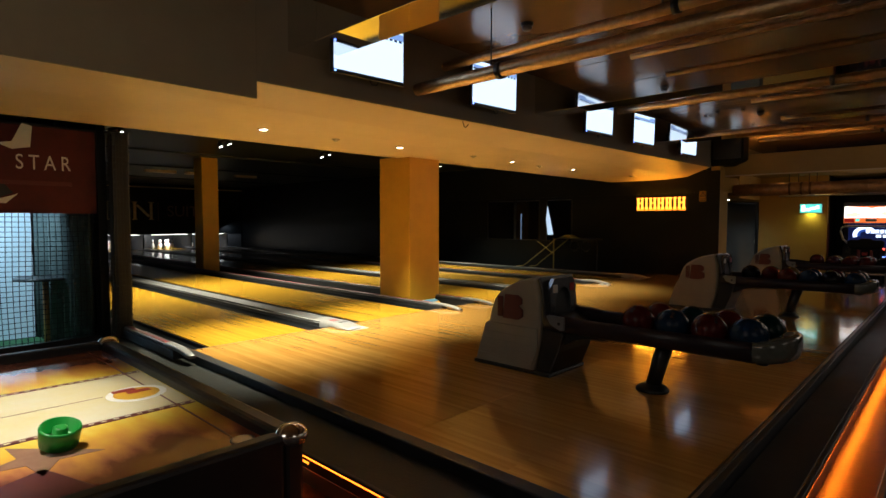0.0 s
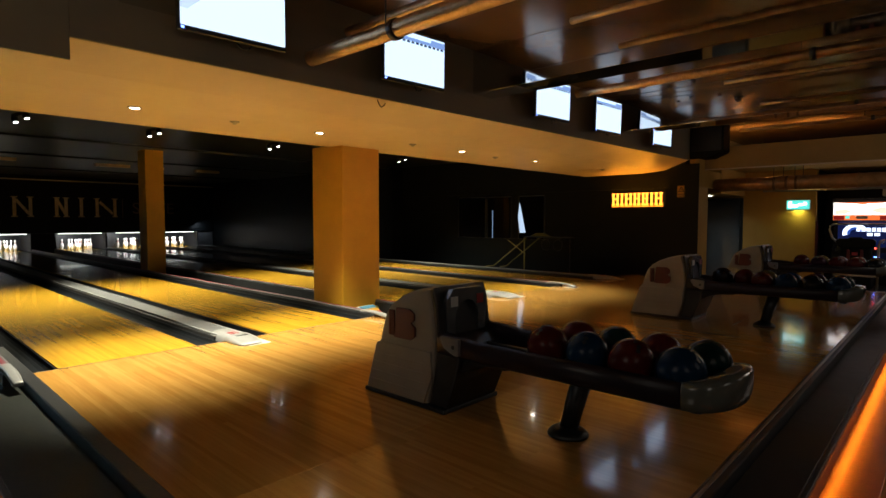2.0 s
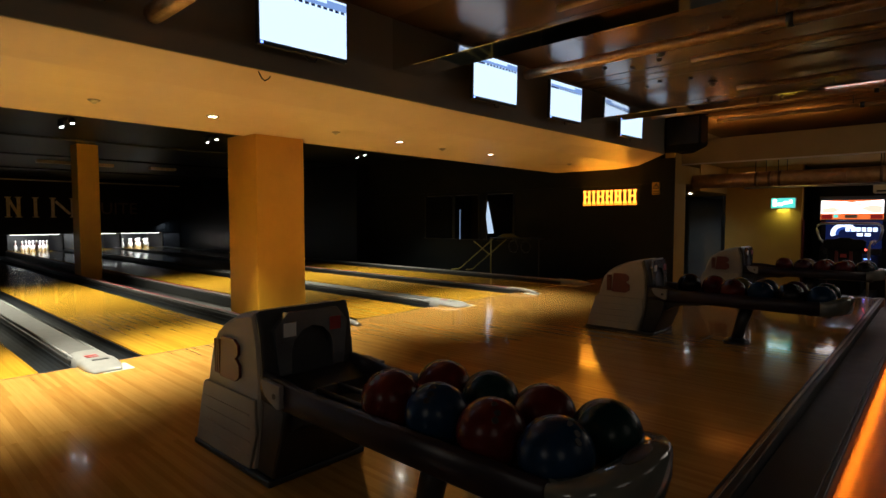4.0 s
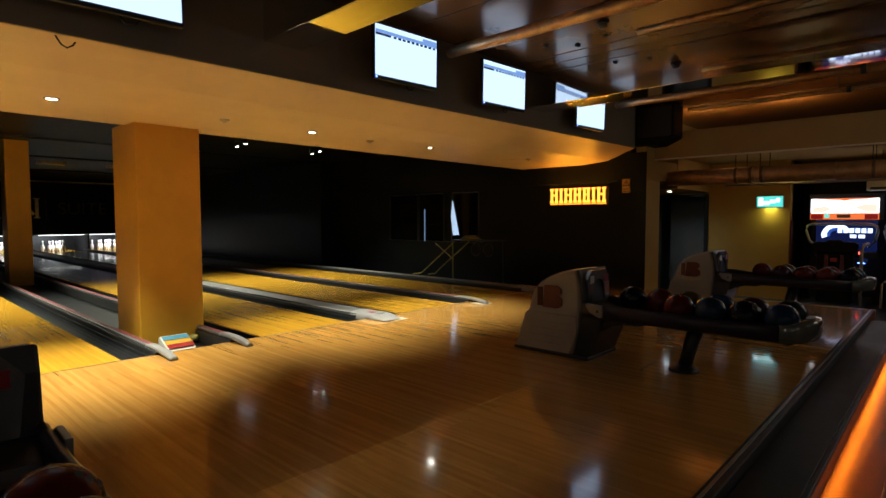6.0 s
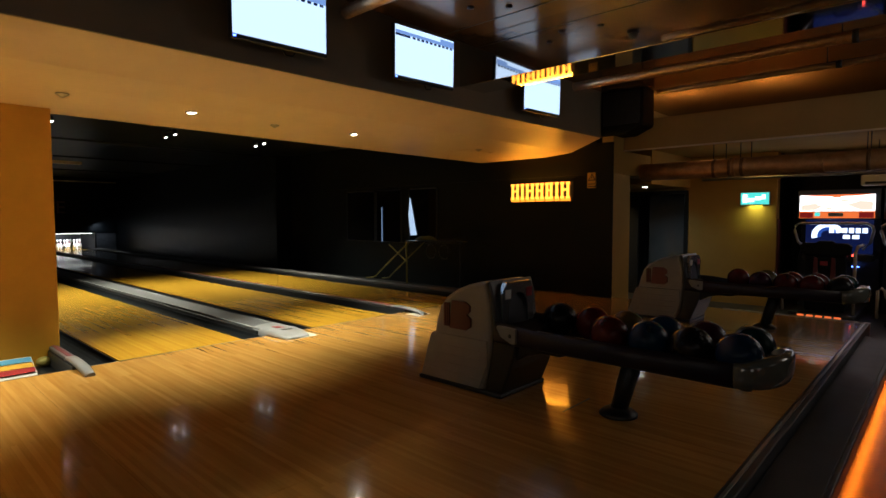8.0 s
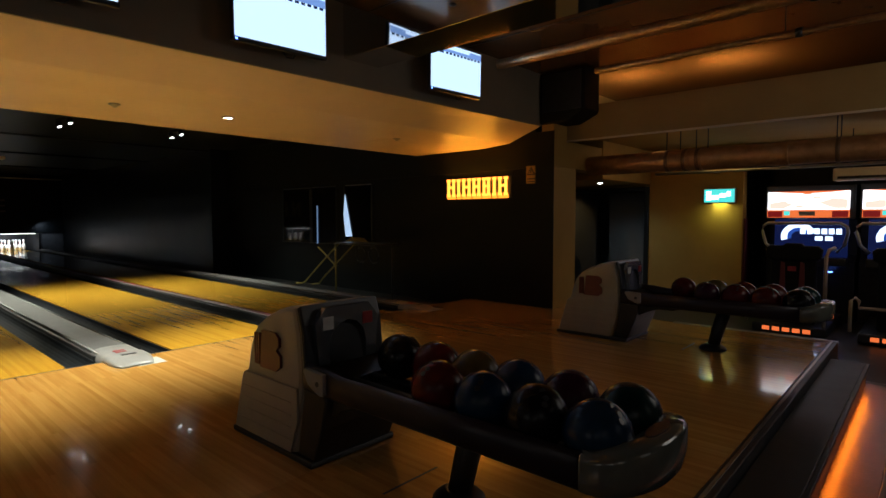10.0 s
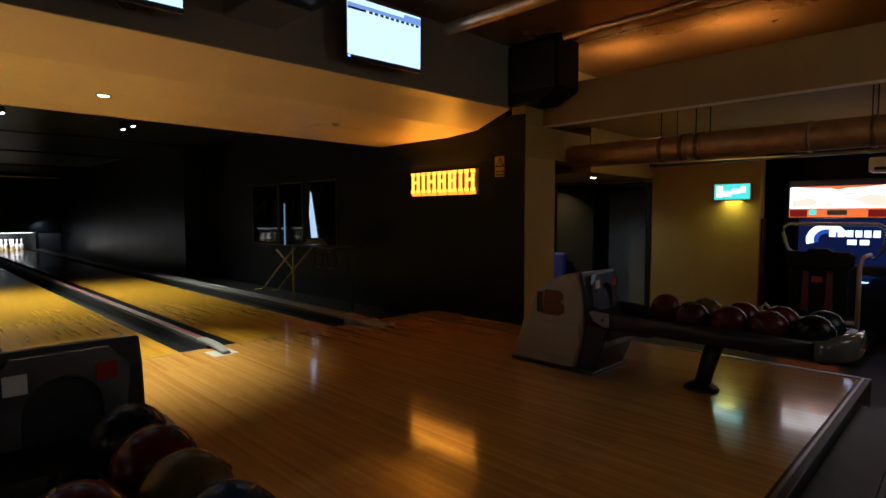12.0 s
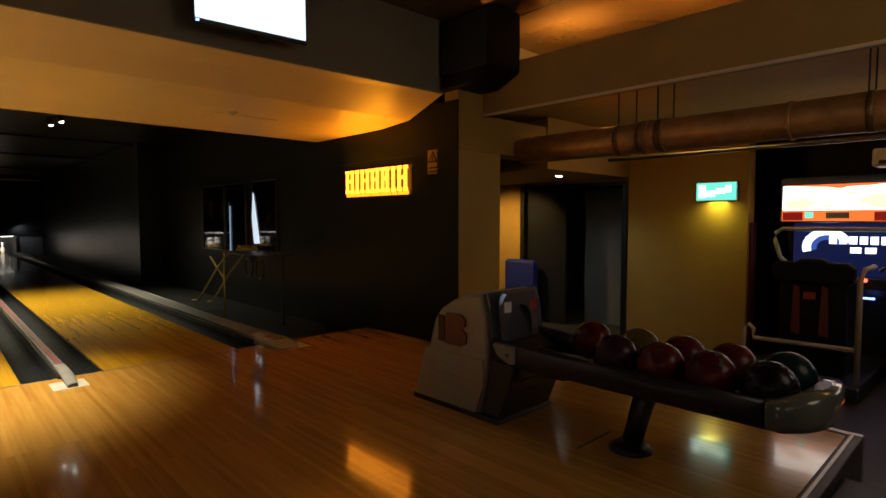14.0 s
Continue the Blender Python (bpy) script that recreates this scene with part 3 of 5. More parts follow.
# pin decks
pin_profile = [(0.026, 0.0), (0.029, 0.004), (0.041, 0.045), (0.056, 0.09), (0.0605, 0.115), (0.058, 0.15), (0.045, 0.20), (0.030, 0.235), (0.0235, 0.255), (0.0228, 0.27), (0.026, 0.30), (0.0315, 0.335), (0.031, 0.355), (0.022, 0.375), (0.008, 0.381)]
pin0 = thing("bowling_pin", "white bowling pin with red neck stripes", "bowling pin", "bowling pins")
part("body", lathe(pin_profile, 14), M_PIN, pin0)
for z, r in ((0.238, 0.0312), (0.276, 0.0252)):
    part("stripe", lathe([(r - 0.002, z), (r, z + 0.002), (r - 0.0022, z + 0.014), (r - 0.004, z + 0.016)], 14), M_RED, pin0)
first = True
for i, (y0, y1) in enumerate(LANES):
    c = (y0 + y1) / 2
    for row in range(4):
        for k in range(row + 1):
            p = (FOUL - 18.29 - row * 0.264, c + (k - row / 2) * 0.305, FLOOR)
            if i == 3 and (row, k) in ((3, 3), (2, 2), (1, 1)):
                continue
            if first:
                pin0.matrix_basis, first = pose(*p), False
            else:
                copy_thing(pin0, pose(*p, 0, 0, 37 * k))
    tubeob = thing("pit_light", "white light bar over the pin deck", "light", "pit lights")
    part("bar", boxed(-23.54, -23.47, y0 - 0.15, y1 + 0.18, 0.918, 0.9385), M_TUBE, tubeob)
    lamp("pit_area_light", "AREA", (-23.60, c, 0.90), 15, (1.0, 0.95, 0.85), (-24.0, c, 0.4), 0.6)
    structure("kickback", boxed(-25.2, -23.3, y1 + 0.24, y1 + 0.29, 0.25, 0.95), M_CAP_DARK, "dark panel between pin decks")
    structure("pit_curtain", boxed(-25.3, -25.2, y0 - 0.2, y1 + 0.25, 0.25, 0.97), M_BLACK, "black curtain behind the pins")
structure("side_cabinet", boxed(-24.6, -23.5, 11.0, 11.66, 0.25, 0.94, bevel=0.02), M_CAP, "grey metal panel beside the last pin deck")
# added light without a fitting, brightens the grey side panel
lamp("pit_area_light", "AREA", (-23.2, 11.0, 1.2), 1.0, (0.9, 0.97, 1.0), (-23.6, 11.3, 0.5), 0.3)

# ---- lamps in the soffit and over the lanes ----
for x, y in DOWNLIGHTS:
    ob = thing("downlight", "small recessed downlight with a pale ring", "downlight", "soffit downlights", (x, y, SOFFIT))
    part("ring", lathe([(0.052, -0.001), (0.056, -0.006), (0.046, -0.011), (0.042, -0.003)], 20), M_CAP, ob)
    part("lens", lathe([(0.036, -0.004), (0.036, -0.0065)], 16), M_LAMP, ob)
for x, y in ((-5.1, 3.65), (-5.0, 5.9), (-5.1, 7.7), (-4.85, 10.6)):
    ob = thing("sprinkler", "small dull sprinkler plate in the soffit", "sprinkler", "soffit sprinklers", (x, y, SOFFIT))
    part("plate", lathe([(0.045, -0.0005), (0.045, -0.008), (0.02, -0.02), (0.012, -0.03)], 14), M_STEEL, ob)
solid("access_panel", boxed(-5.3, -4.95, 10.5, 11.05, SOFFIT - 0.006, SOFFIT - 0.0006), M_SOFFIT, "beige access panel in the soffit", "panel")
for x, y in TRACKS:
    ob = thing("track_spot", "twin spot fitting on the black lane ceiling", "spotlight", "lane spots", (x, y, 2.974))
    ob.rotation_euler = (radians(17), 0, radians(-48))
    part("stem", boxed(-0.02, 0.02, -0.10, 0.10, -0.05, -0.001), M_BLACK, ob)
    for s in (-0.085, 0.085):
        h = part("head", lathe([(0.03, 0.06), (0.045, 0.03), (0.048, -0.03), (0.044, -0.035)], 14, (0, s, -0.08)), M_BLACK, ob)
        part("lens", lathe([(0.027, -0.0355), (0.025, -0.042)], 12, (0, s, -0.08)), M_COOL, h)

# battens lit yellow from below; that light is put into the gold colour
for y0, y1 in ((3.2, 3.9), (5.62, 6.45), (6.75, 7.35), (8.3, 9.0)):
    structure("ceiling_batten", boxed(-17.2, -17.0, y0, y1, 2.90, 2.974, bevel=0.006), M_GOLD, "batten under the lane ceiling, its yellow light put into colour")
for x in (-8.2, -12.0, -15.4, -19.5):
    structure("ceiling_rail", tubed([(x, 1.8, 2.93), (x, 11.66, 2.93)], 0.022, 8), M_BLACK, "black lighting rail under the lane ceiling")

# ---- mirror-clad beams, pipes ----
for y0, y1 in ((2.29, 2.62), (5.64, 5.96), (9.02, 9.40)):
    structure("beam", boxed(WALL_TV + 0.001, 5.9, y0, y1, 2.80, CEIL - 0.001, bevel=0.003), M_MIRROR, "mirror-clad beam crossing under the ceiling")


def pipe(y, z, r, x0, x1=5.8, clamps=(), mat=None, kind="pipe"):
    ob = thing(kind, "foil-lagged pipe hung under the ceiling", "pipe")
    n = 24
    part("pipe", tubed([(x0 + (x1 - x0) * i / n, y + 0.004 * math.sin(i * 1.7), z + 0.004 * math.sin(i * 2.3)) for i in range(n + 1)], r, 16), mat or M_FOIL, ob)
    for x in clamps:
        part("clamp", tubed([(x - 0.025, y, z), (x + 0.025, y, z)], r + 0.012, 16), M_BLACK, ob, "black clamp")
        part("rod", tubed([(x - 0.1, y, z + r), (x - 0.1, y, CEIL)], 0.006, 6), M_BLACK, ob)
    return ob


pipe(3.62, 2.73, 0.058, -3.76, clamps=(-2.78, -0.5, 1.9))
pipe(3.95, 3.0, 0.042, -3.72, clamps=(-1.5, 1.2))
pipe(7.46, 3.07, 0.05, -3.62, clamps=(-1.1, 1.5))
pipe(10.83, 3.07, 0.05, -3.55, clamps=(-0.8,))
pipe(5.2, 3.1, 0.028, -2.4, clamps=(0.4,))
pipe(8.2, 3.1, 0.028, -2.1, clamps=(0.9,))
pipe(11.5, 3.0, 0.028, -2.8, clamps=(-1.0,))
for x, y in ((-2.86, 4.1), (-2.4, 8.15)):
    ob = thing("smoke_detector", "round smoke detector under the ceiling", "smoke detector", "smoke detectors", (x, y, CEIL))
    part("base", lathe([(0.055, -0.001), (0.055, -0.025), (0.05, -0.03)], 18), M_BLACK, ob)
    part("head", lathe([(0.04, -0.03), (0.042, -0.055), (0.025, -0.07)], 18), M_CAP, ob)
for x, y in ((-3.1, 6.75), (-2.8, 6.95), (-2.4, 6.8), (-3.15, 8.4), (-2.9, 8.6), (-2.55, 8.5)):
    solid("ceiling_bolt", lathe([(0.03, -0.0005), (0.03, -0.012), (0.012, -0.02)], 12, (x, y, CEIL)), M_BLACK, "dark round bolt head in the ceiling", "bolt", "ceiling bolts")


# ---- score screens ----
def television():
    tv = thing("television", "black wall-mounted score screen glowing pale blue", "television", "score screens")
    part("casing", boxed(-0.045, -0.004, -0.012, 0.742, -0.03, 0.426, bevel=0.006), M_BLACK, tv)
    sc = part("screen", boxed(-0.006, 0.0, 0.0, 0.73, 0.0, 0.414), M_SCREEN, tv, "lit white-blue screen")
    part("header", boxed(-0.0005, 0.0015, 0.002, 0.728, 0.345, 0.372), M_HEADER, sc, "pale blue header row")
    part("side_header", boxed(0.0, 0.0018, 0.55, 0.728, 0.372, 0.398), M_HEADER, sc, "pale blue corner block")
    bm = boxed(0.0, 0.002, 0.002, 0.17, 0.326, 0.344)
    for k in range(10):
        box(bm, 0.0, 0.002, 0.20 + k * 0.053, 0.232 + k * 0.053, 0.326, 0.344)
    tagged(part("score_row", bm, M_MARK, sc, "row of dark score marks"), kind="stuff")
    part("standby_light", boxed(-0.003, 0.001, 0.004, 0.022, -0.02, -0.008), M_BLUE_DOT, tv)
    part("bracket", boxed(-0.185, -0.045, 0.28, 0.44, 0.1, 0.3), M_BLACK, tv)
    part("cable", tubed([(-0.04, 0.38, -0.02), (-0.05, 0.42, -0.06), (-0.06, 0.48, -0.055), (-0.08, 0.52, -0.01)], 0.006, 6), M_BLACK, tv)
    return tv


tv0 = television()
for i, y in enumerate((2.575, 4.248, 6.54, 7.968, 9.87)):
    m = pose(-3.612, y, 2.697, 1.3, 2.0, 0)
    if i == 0:
        tv0.matrix_basis = m
    else:
        copy_thing(tv0, m)


# ---- ball returns ----
M_PLATE = material("grey_mouth_plate", (0.42, 0.44, 0.47), 0.22, metal=0.85, color2=(0.34, 0.36, 0.39), scale=9)


def hood_profile():
    return [(-0.575, 0.0), (-0.472, 0.345), (-0.452, 0.365), (-0.43, 0.45), (-0.395, 0.545), (-0.34, 0.61), (-0.25, 0.665), (-0.15, 0.705), (-0.06, 0.728), (0.0, 0.728), (0.035, 0.60), (0.05, 0.42), (0.03, 0.2), (-0.03, 0.0)]


def nose_cup():
    """U-shaped end cup round the rack's end, its rim rising towards the tip."""
    bm = bmesh.new()
    n, rows = 26, []
    for k in range(n + 1):
        u = k / n * 2 - 1
        if abs(u) > 0.6:
            q = (abs(u) - 0.6) / 0.4
            ox, oy, ix, iy = 1.50 - 0.03 * q, 0.262, 1.45 + 0.02 * q, 0.212
        else:
            a = abs(u) / 0.6 * math.pi / 2
            ox, oy, ix, iy = 1.50 + 0.16 * math.cos(a) ** 0.9, 0.262 * math.sin(a) ** 0.85, 1.45 + 0.112 * math.cos(a) ** 0.9, 0.212 * math.sin(a) ** 0.75
        sg = 1 if u >= 0 else -1
        lift = 0.034 * max(0.0, min(1.0, (ox - 1.50) / 0.15)) ** 1.3
        top = 0.468 + lift
        e = 0.86
        mx, my = ix + (ox - ix) * e, iy + (oy - iy) * e
        lx, ly = ix + (ox - ix) * 0.9, iy + (oy - iy) * 0.9
        rows.append([bm.verts.new(p) for p in ((ix, sg * iy, 0.385), (ix, sg * iy, top - 0.008), (ix + (ox - ix) * 0.12, sg * (iy + (oy - iy) * 0.12), top), (mx, sg * my, top), (ox, sg * oy, top - 0.016), (ox, sg * oy, 0.395 + lift * 0.6), (lx, sg * ly, 0.36 + lift * 0.3), (ix, sg * iy, 0.352))])
    m = len(rows[0])
    for a, b in zip(rows, rows[1:]):
        for k in range(m):
            bm.faces.new((a[k], a[(k + 1) % m], b[(k + 1) % m], b[k])).smooth = True
    bm.faces.new(rows[0][::-1])
    bm.faces.new(rows[-1])
    bmesh.ops.recalc_face_normals(bm, faces=bm.faces)
    return bm


def ball_return():
    """Origin on the floor under the hood's front edge, rack along +x."""
    br = thing("ball_return", "cream and black ball return machine with a ball rack", "ball return", "ball returns")
    hood = part("hood", extrude(hood_profile(), "y", -0.24, 0.24, bevel=0.022), M_CREAM, br, "cream moulded hood")
    for s in (-1, 1):
        y0, y1 = (-0.252, -0.239) if s < 0 else (0.239, 0.252)
        part("lower_panel", extrude([(-0.572, 0.03), (-0.478, 0.335), (-0.455, 0.352), (0.02, 0.352), (0.025, 0.2), (-0.04, 0.03)], "y", y0, y1, bevel=0.005), M_CREAM, hood)
        bm = extrude([(-0.30, 0.40), (-0.28, 0.59), (-0.16, 0.59), (-0.122, 0.565), (-0.122, 0.525), (-0.15, 0.505), (-0.115, 0.48), (-0.115, 0.425), (-0.155, 0.40)], "y", y0 + 0.003 * (s > 0) - 0.001, y1 + 0.001)
        for k in range(3):
            box(bm, -0.352 + k * 0.018, -0.341 + k * 0.018, y0 - 0.001, y1 + 0.001, 0.41, 0.57)
        part("badge", bm, M_LOGO, hood, "dark red emblem block")
        for k in range(4):
            part("rib", boxed(-0.535 + 0.017 * k, -0.03, y0 - 0.004, y1 + 0.004, 0.09 + k * 0.06, 0.098 + k * 0.06, bevel=0.002), M_CREAM, hood)
    part("plinth", boxed(-0.592, 0.135, -0.256, 0.256, 0.0, 0.03, bevel=0.008), M_BLACK, br)
    body = [(0.0, 0.031), (0.052, 0.30), (0.055, 0.42), (0.04, 0.61), (0.006, 0.728), (0.03, 0.738), (0.06, 0.65), (0.085, 0.45), (0.21, 0.40), (0.235, 0.33), (0.20, 0.20), (0.13, 0.031)]
    part("front_body", extrude(body, "y", -0.238, 0.238, bevel=0.012), M_BLACK, br, "black front of the machine")
    # arched mouth plate
    arch = [(-0.17, 0.44), (-0.19, 0.64), (-0.13, 0.71), (0.13, 0.71), (0.19, 0.64), (0.17, 0.44), (0.11, 0.44)]
    arch += [(0.11 * math.cos(a), 0.53 + 0.11 * math.sin(a)) for a in (0.0, 0.52, 1.05, 1.57, 2.09, 2.62, 3.14)] + [(-0.11, 0.44)]
    part("mouth_plate", extrude([(u, v + 0.015) for u, v in arch], "x", 0.058, 0.092), M_PLATE, br, "grey arched plate round the ball opening")
    for y in (-0.12, 0.12):
        part("sticker", boxed(0.093, 0.096, y - 0.03, y + 0.03, 0.62, 0.68), M_RED if y > 0 else M_PAPER, br)
    part("rack_bed", boxed(0.52, 1.43, -0.19, 0.19, 0.352, 0.376, bevel=0.008), M_BLACK, br, "black rack bed")
    for s in (-1, 1):
        beam = [(0.218, 0.362), (0.238, 0.352), (0.254, 0.366), (0.258, 0.41), (0.250, 0.452), (0.232, 0.468), (0.212, 0.458), (0.204, 0.41)]
        rings = []
        for x, drop, fat in ((0.08, -0.012, 1.15), (0.20, -0.008, 1.15), (0.34, 0.0, 1.0), (0.8, 0.0, 1.0), (1.475, 0.0, 1.0)):
            rings.append([(x, s * v, 0.41 + (w - 0.41) * fat - drop) for v, w in beam])
        part("side_rail", loft(rings), M_RACK, br, "dark plum rounded side rail")
        part("inner_rail", tubed([(0.08, s * 0.055, 0.392), (1.42, s * 0.055, 0.384)], 0.012, 8), M_STEEL, br)
        clamp = extrude([(0.115, 0.462), (0.13, 0.475), (0.262, 0.468), (0.262, 0.375), (0.235, 0.368), (0.15, 0.405)], "y", s * 0.266 - 0.012, s * 0.266 + 0.012, bevel=0.004)
        ck = part("bracket", clamp, M_END_CAP, br, "pale moulded bracket")
        part("screw", tubed([(0.222, s * 0.266 - 0.014, 0.42), (0.222, s * 0.266 + 0.014, 0.42)], 0.012, 10), M_BLACK, ck)
    part("belly", extrude([(0.19, 0.352), (0.60, 0.352), (0.52, 0.325), (0.40, 0.325), (0.30, 0.30), (0.22, 0.25)], "y", -0.20, 0.20, bevel=0.01), M_BLACK, br, "black curved underside")
    ns = part("nose", nose_cup(), M_NOSE, br, "pale grey translucent end cup")
    slot = [(1.598 + 0.024 * math.cos(a), 0.085 * math.sin(a)) for a in [0.449 * k for k in range(14)]]
    part("dryer_vent", extrude(slot, "z", 0.49, 0.5045), M_BLACK, ns, "dark hand dryer vent")
    part("bolt", lathe([(0.03, 0.335), (0.035, 0.345), (0.035, 0.362)], 14, (1.50, -0.16, 0)), M_BLACK, ns)
    part("leg", tubed([(0.80, 0.0, 0.02), (0.84, 0.0, 0.18), (0.89, 0.0, 0.355)], 0.048, 14, 0.056), M_BLACK, br, "slanted black leg")
    part("foot", lathe([(0.108, 0.001), (0.108, 0.012), (0.09, 0.03), (0.055, 0.05)], 24, (0.80, 0, 0)), M_BLACK, br, "round black foot")
    return br


def ball(color, name):
    m = material(name, tuple(c * 0.75 for c in color), 0.26, color2=tuple(c * 0.45 for c in color), scale=11, shine=0.2)
    bm = sphere(bmesh.new(), (0, 0, 0), 0.108, 28)
    ob = thing("bowling_ball", "glossy %s bowling ball on the rack" % name.split("_")[0], "bowling ball", "bowling balls")
    part("shell", bm, m, ob)
    for a in (-0.14, 0.14, 0.5):
        d = Vector((math.sin(a) * 0.8, math.cos(a) - 0.85 if a < 0.4 else 0.28, 1)).normalized() * 0.1075
        part("finger_hole", lathe([(0.011, -0.002), (0.011, 0.0012)], 10, tuple(d)), M_BLACK, ob)
    return ob


BALLS = {"red": ball((0.13, 0.014, 0.012), "red_ball"), "blue": ball((0.010, 0.042, 0.105), "blue_ball"), "teal": ball((0.006, 0.034, 0.034), "teal_ball"),
         "black": ball((0.010, 0.010, 0.013), "black_ball"), "purple": ball((0.058, 0.012, 0.032), "purple_ball"), "tan": ball((0.15, 0.10, 0.024), "amber_ball")}
used = set()
RACKS = [(3.70, [("red", 0.74, -1), ("red", 0.79, 1), ("blue", 0.965, -1), ("teal", 1.01, 1), ("red", 1.19, -1), ("red", 1.235, 1), ("blue", 1.415, -1), ("teal", 1.455, 1)]),
         (7.79, [("black", 0.34, 1), ("red", 0.57, 1), ("red", 0.79, -1), ("tan", 0.79, 1), ("blue", 1.01, -1), ("blue", 1.01, 1), ("black", 1.235, -1), ("purple", 1.235, 1), ("blue", 1.455, -1), ("teal", 1.46, 1)]),
         (11.20, [("red", 0.51, 1), ("purple", 0.77, -1), ("tan", 0.78, 1), ("red", 0.995, -1), ("red", 1.005, 1), ("red", 1.215, -1), ("red", 1.225, 1), ("black", 1.44, -1), ("teal", 1.45, 1)])]
br0 = ball_return()
for i, (y, row) in enumerate(RACKS):
    place = pose(-2.31, y, FLOOR)
    if i == 0:
        br0.matrix_basis = place
    else:
        copy_thing(br0, place)
    for color, dx, side in row:
        m = pose(-2.31 + dx, y + side * 0.112, FLOOR + 0.492 - 0.006 * dx, 25 * dx, 40 * side, 90 * dx)
        if color in used:
            copy_thing(BALLS[color], m)
        else:
            BALLS[color].matrix_basis = m
            used.add(color)

# ---- side wall: lit sign, warning sign, dark windows, folded frame ----
sign = thing("lit_sign", "amber glowing sign of seven block glyphs on the black wall", "sign")
STEMS = [(0.24, 0.78), (0.5,), (0.22, 0.78), (0.24, 0.76), (0.26, 0.74), (0.5,), (0.22, 0.78)]
WIDTHS = [0.172, 0.092, 0.172, 0.165, 0.158, 0.092, 0.172]
x = -5.38
for w, st in zip(WIDTHS, STEMS):
    bm = bmesh.new()
    th = 0.038
    for s in st:
        c = x + w * s
        box(bm, c - th / 2, c + th / 2, 12.066, 12.081, 1.775, 2.022)
        for z in (1.775, 1.988):
            box(bm, c - th * 0.85, c + th * 0.85, 12.067, 12.080, z, z + 0.035)
    if len(st) == 2:
        box(bm, x + w * st[0], x + w * st[1], 12.068, 12.079, 1.89, 1.925)
    glyph = part("glyph", bm, M_AMBER_FACE, sign)
    part("drop_shade", boxed(x + 0.006, x + w - 0.006, 12.083, 12.094, 1.74, 1.774), M_AMBER, glyph)
    x += w + 0.0095
part("backing", boxed(-5.40, -4.26, 12.095, 12.0995, 1.735, 2.035), M_BLACK, sign)
warn = thing("warning_sign", "yellow warning sign with a black triangle", "sign")
part("plate", boxed(-4.03, -3.885, 12.09, 12.0998, 1.915, 2.135), M_YELLOW, warn)
part("triangle", extrude([(-4.02, 2.02), (-3.895, 2.02), (-3.9575, 2.125)], "y", 12.086, 12.089), M_BLACK, warn)
part("inner_triangle", extrude([(-3.997, 2.034), (-3.918, 2.034), (-3.9575, 2.10)], "y", 12.083, 12.0855), M_YELLOW, warn)
part("bolt_mark", boxed(-3.963, -3.952, 12.080, 12.0825, 2.042, 2.085), M_BLACK, warn)
for k in range(2):
    part("text_bar", boxed(-4.015, -3.90, 12.087, 12.0895, 1.93 + 0.035 * k, 1.943 + 0.035 * k), M_BLACK, warn)

M_DIM_GLASS = material("dim_window_glass", (0.005, 0.0052, 0.006), 0.04, shine=0.5)
win = structure("window_1", boxed(-9.75, -6.95, 12.075, 12.099, 1.0, 1.015), M_BLACK, "dark glazed panels in the black wall")
for x0, x1 in ((-9.68, -8.79), (-8.72, -8.0), (-7.75, -7.05)):
    part("pane", boxed(x0, x1, 12.085, 12.098, 1.018, 2.02), M_DIM_GLASS, win)
    part("top_rail", boxed(x0 + 0.02, x1 - 0.02, 12.068, 12.099, 2.024, 2.036), M_STEEL, win, "thin bright rail")
    for x in (x0 - 0.03, x1):
        part("stile", boxed(x, x + 0.03, 12.07, 12.099, 1.018, 2.02), M_BLACK, win)
# pale glowing slivers set on the front of the panes
pale_dim = material("dim_line_glow", (0.0, 0.0, 0.0), 0.5, glow=0.28, glow_color=(0.5, 0.7, 1.0))
pale = material("pale_sliver_glow", (0.0, 0.0, 0.0), 0.5, glow=0.75, glow_color=(0.72, 0.86, 1.0))
part("pale_sliver", extrude([(-7.72, 1.15), (-7.56, 1.16), (-7.65, 1.53), (-7.735, 1.87), (-7.775, 1.53)], "y", 12.068, 12.0835), pale, win, "bright pale glowing sliver")
part("pale_sliver", boxed(-8.562, -8.549, 12.066, 12.0845, 1.0, 1.7), pale_dim, win, "thin dim glowing line")

frame_ob = thing("folding_frame", "dull yellow folding tubular frame standing by the wall", "folding stand", place=(-7.12, 11.4, 0.0))
part("upright", tubed([(0, 0, 0), (0, 0, 1.07)], 0.014, 8), M_YELLOW_TUBE, frame_ob)
part("brace", tubed([(-1.08, -0.03, 0.36), (-0.86, -0.03, 0.39), (-0.80, -0.03, 0.42), (-0.16, -0.01, 0.90), (0.02, 0.05, 1.07)], 0.013, 8), M_YELLOW_TUBE, frame_ob)
part("brace", tubed([(-0.72, 0.05, 0.37), (-0.52, 0.05, 0.40), (-0.44, 0.05, 0.47), (0.0, 0.06, 0.80), (0.32, 0.12, 1.07)], 0.013, 8), M_YELLOW_TUBE, frame_ob)
part("strut", tubed([(-0.46, 0, 1.00), (-0.40, 0, 0.97), (-0.06, 0.02, 0.74), (0.0, 0.02, 0.72)], 0.013, 8), M_YELLOW_TUBE, frame_ob)
part("shelf", boxed(-0.04, 1.06, -0.02, 0.40, 1.072, 1.092, bevel=0.006), M_BLACK, frame_ob)
part("rear_leg", tubed([(0.98, 0.3, 0.0), (0.98, 0.3, 1.072)], 0.012, 8), M_BLACK, frame_ob)
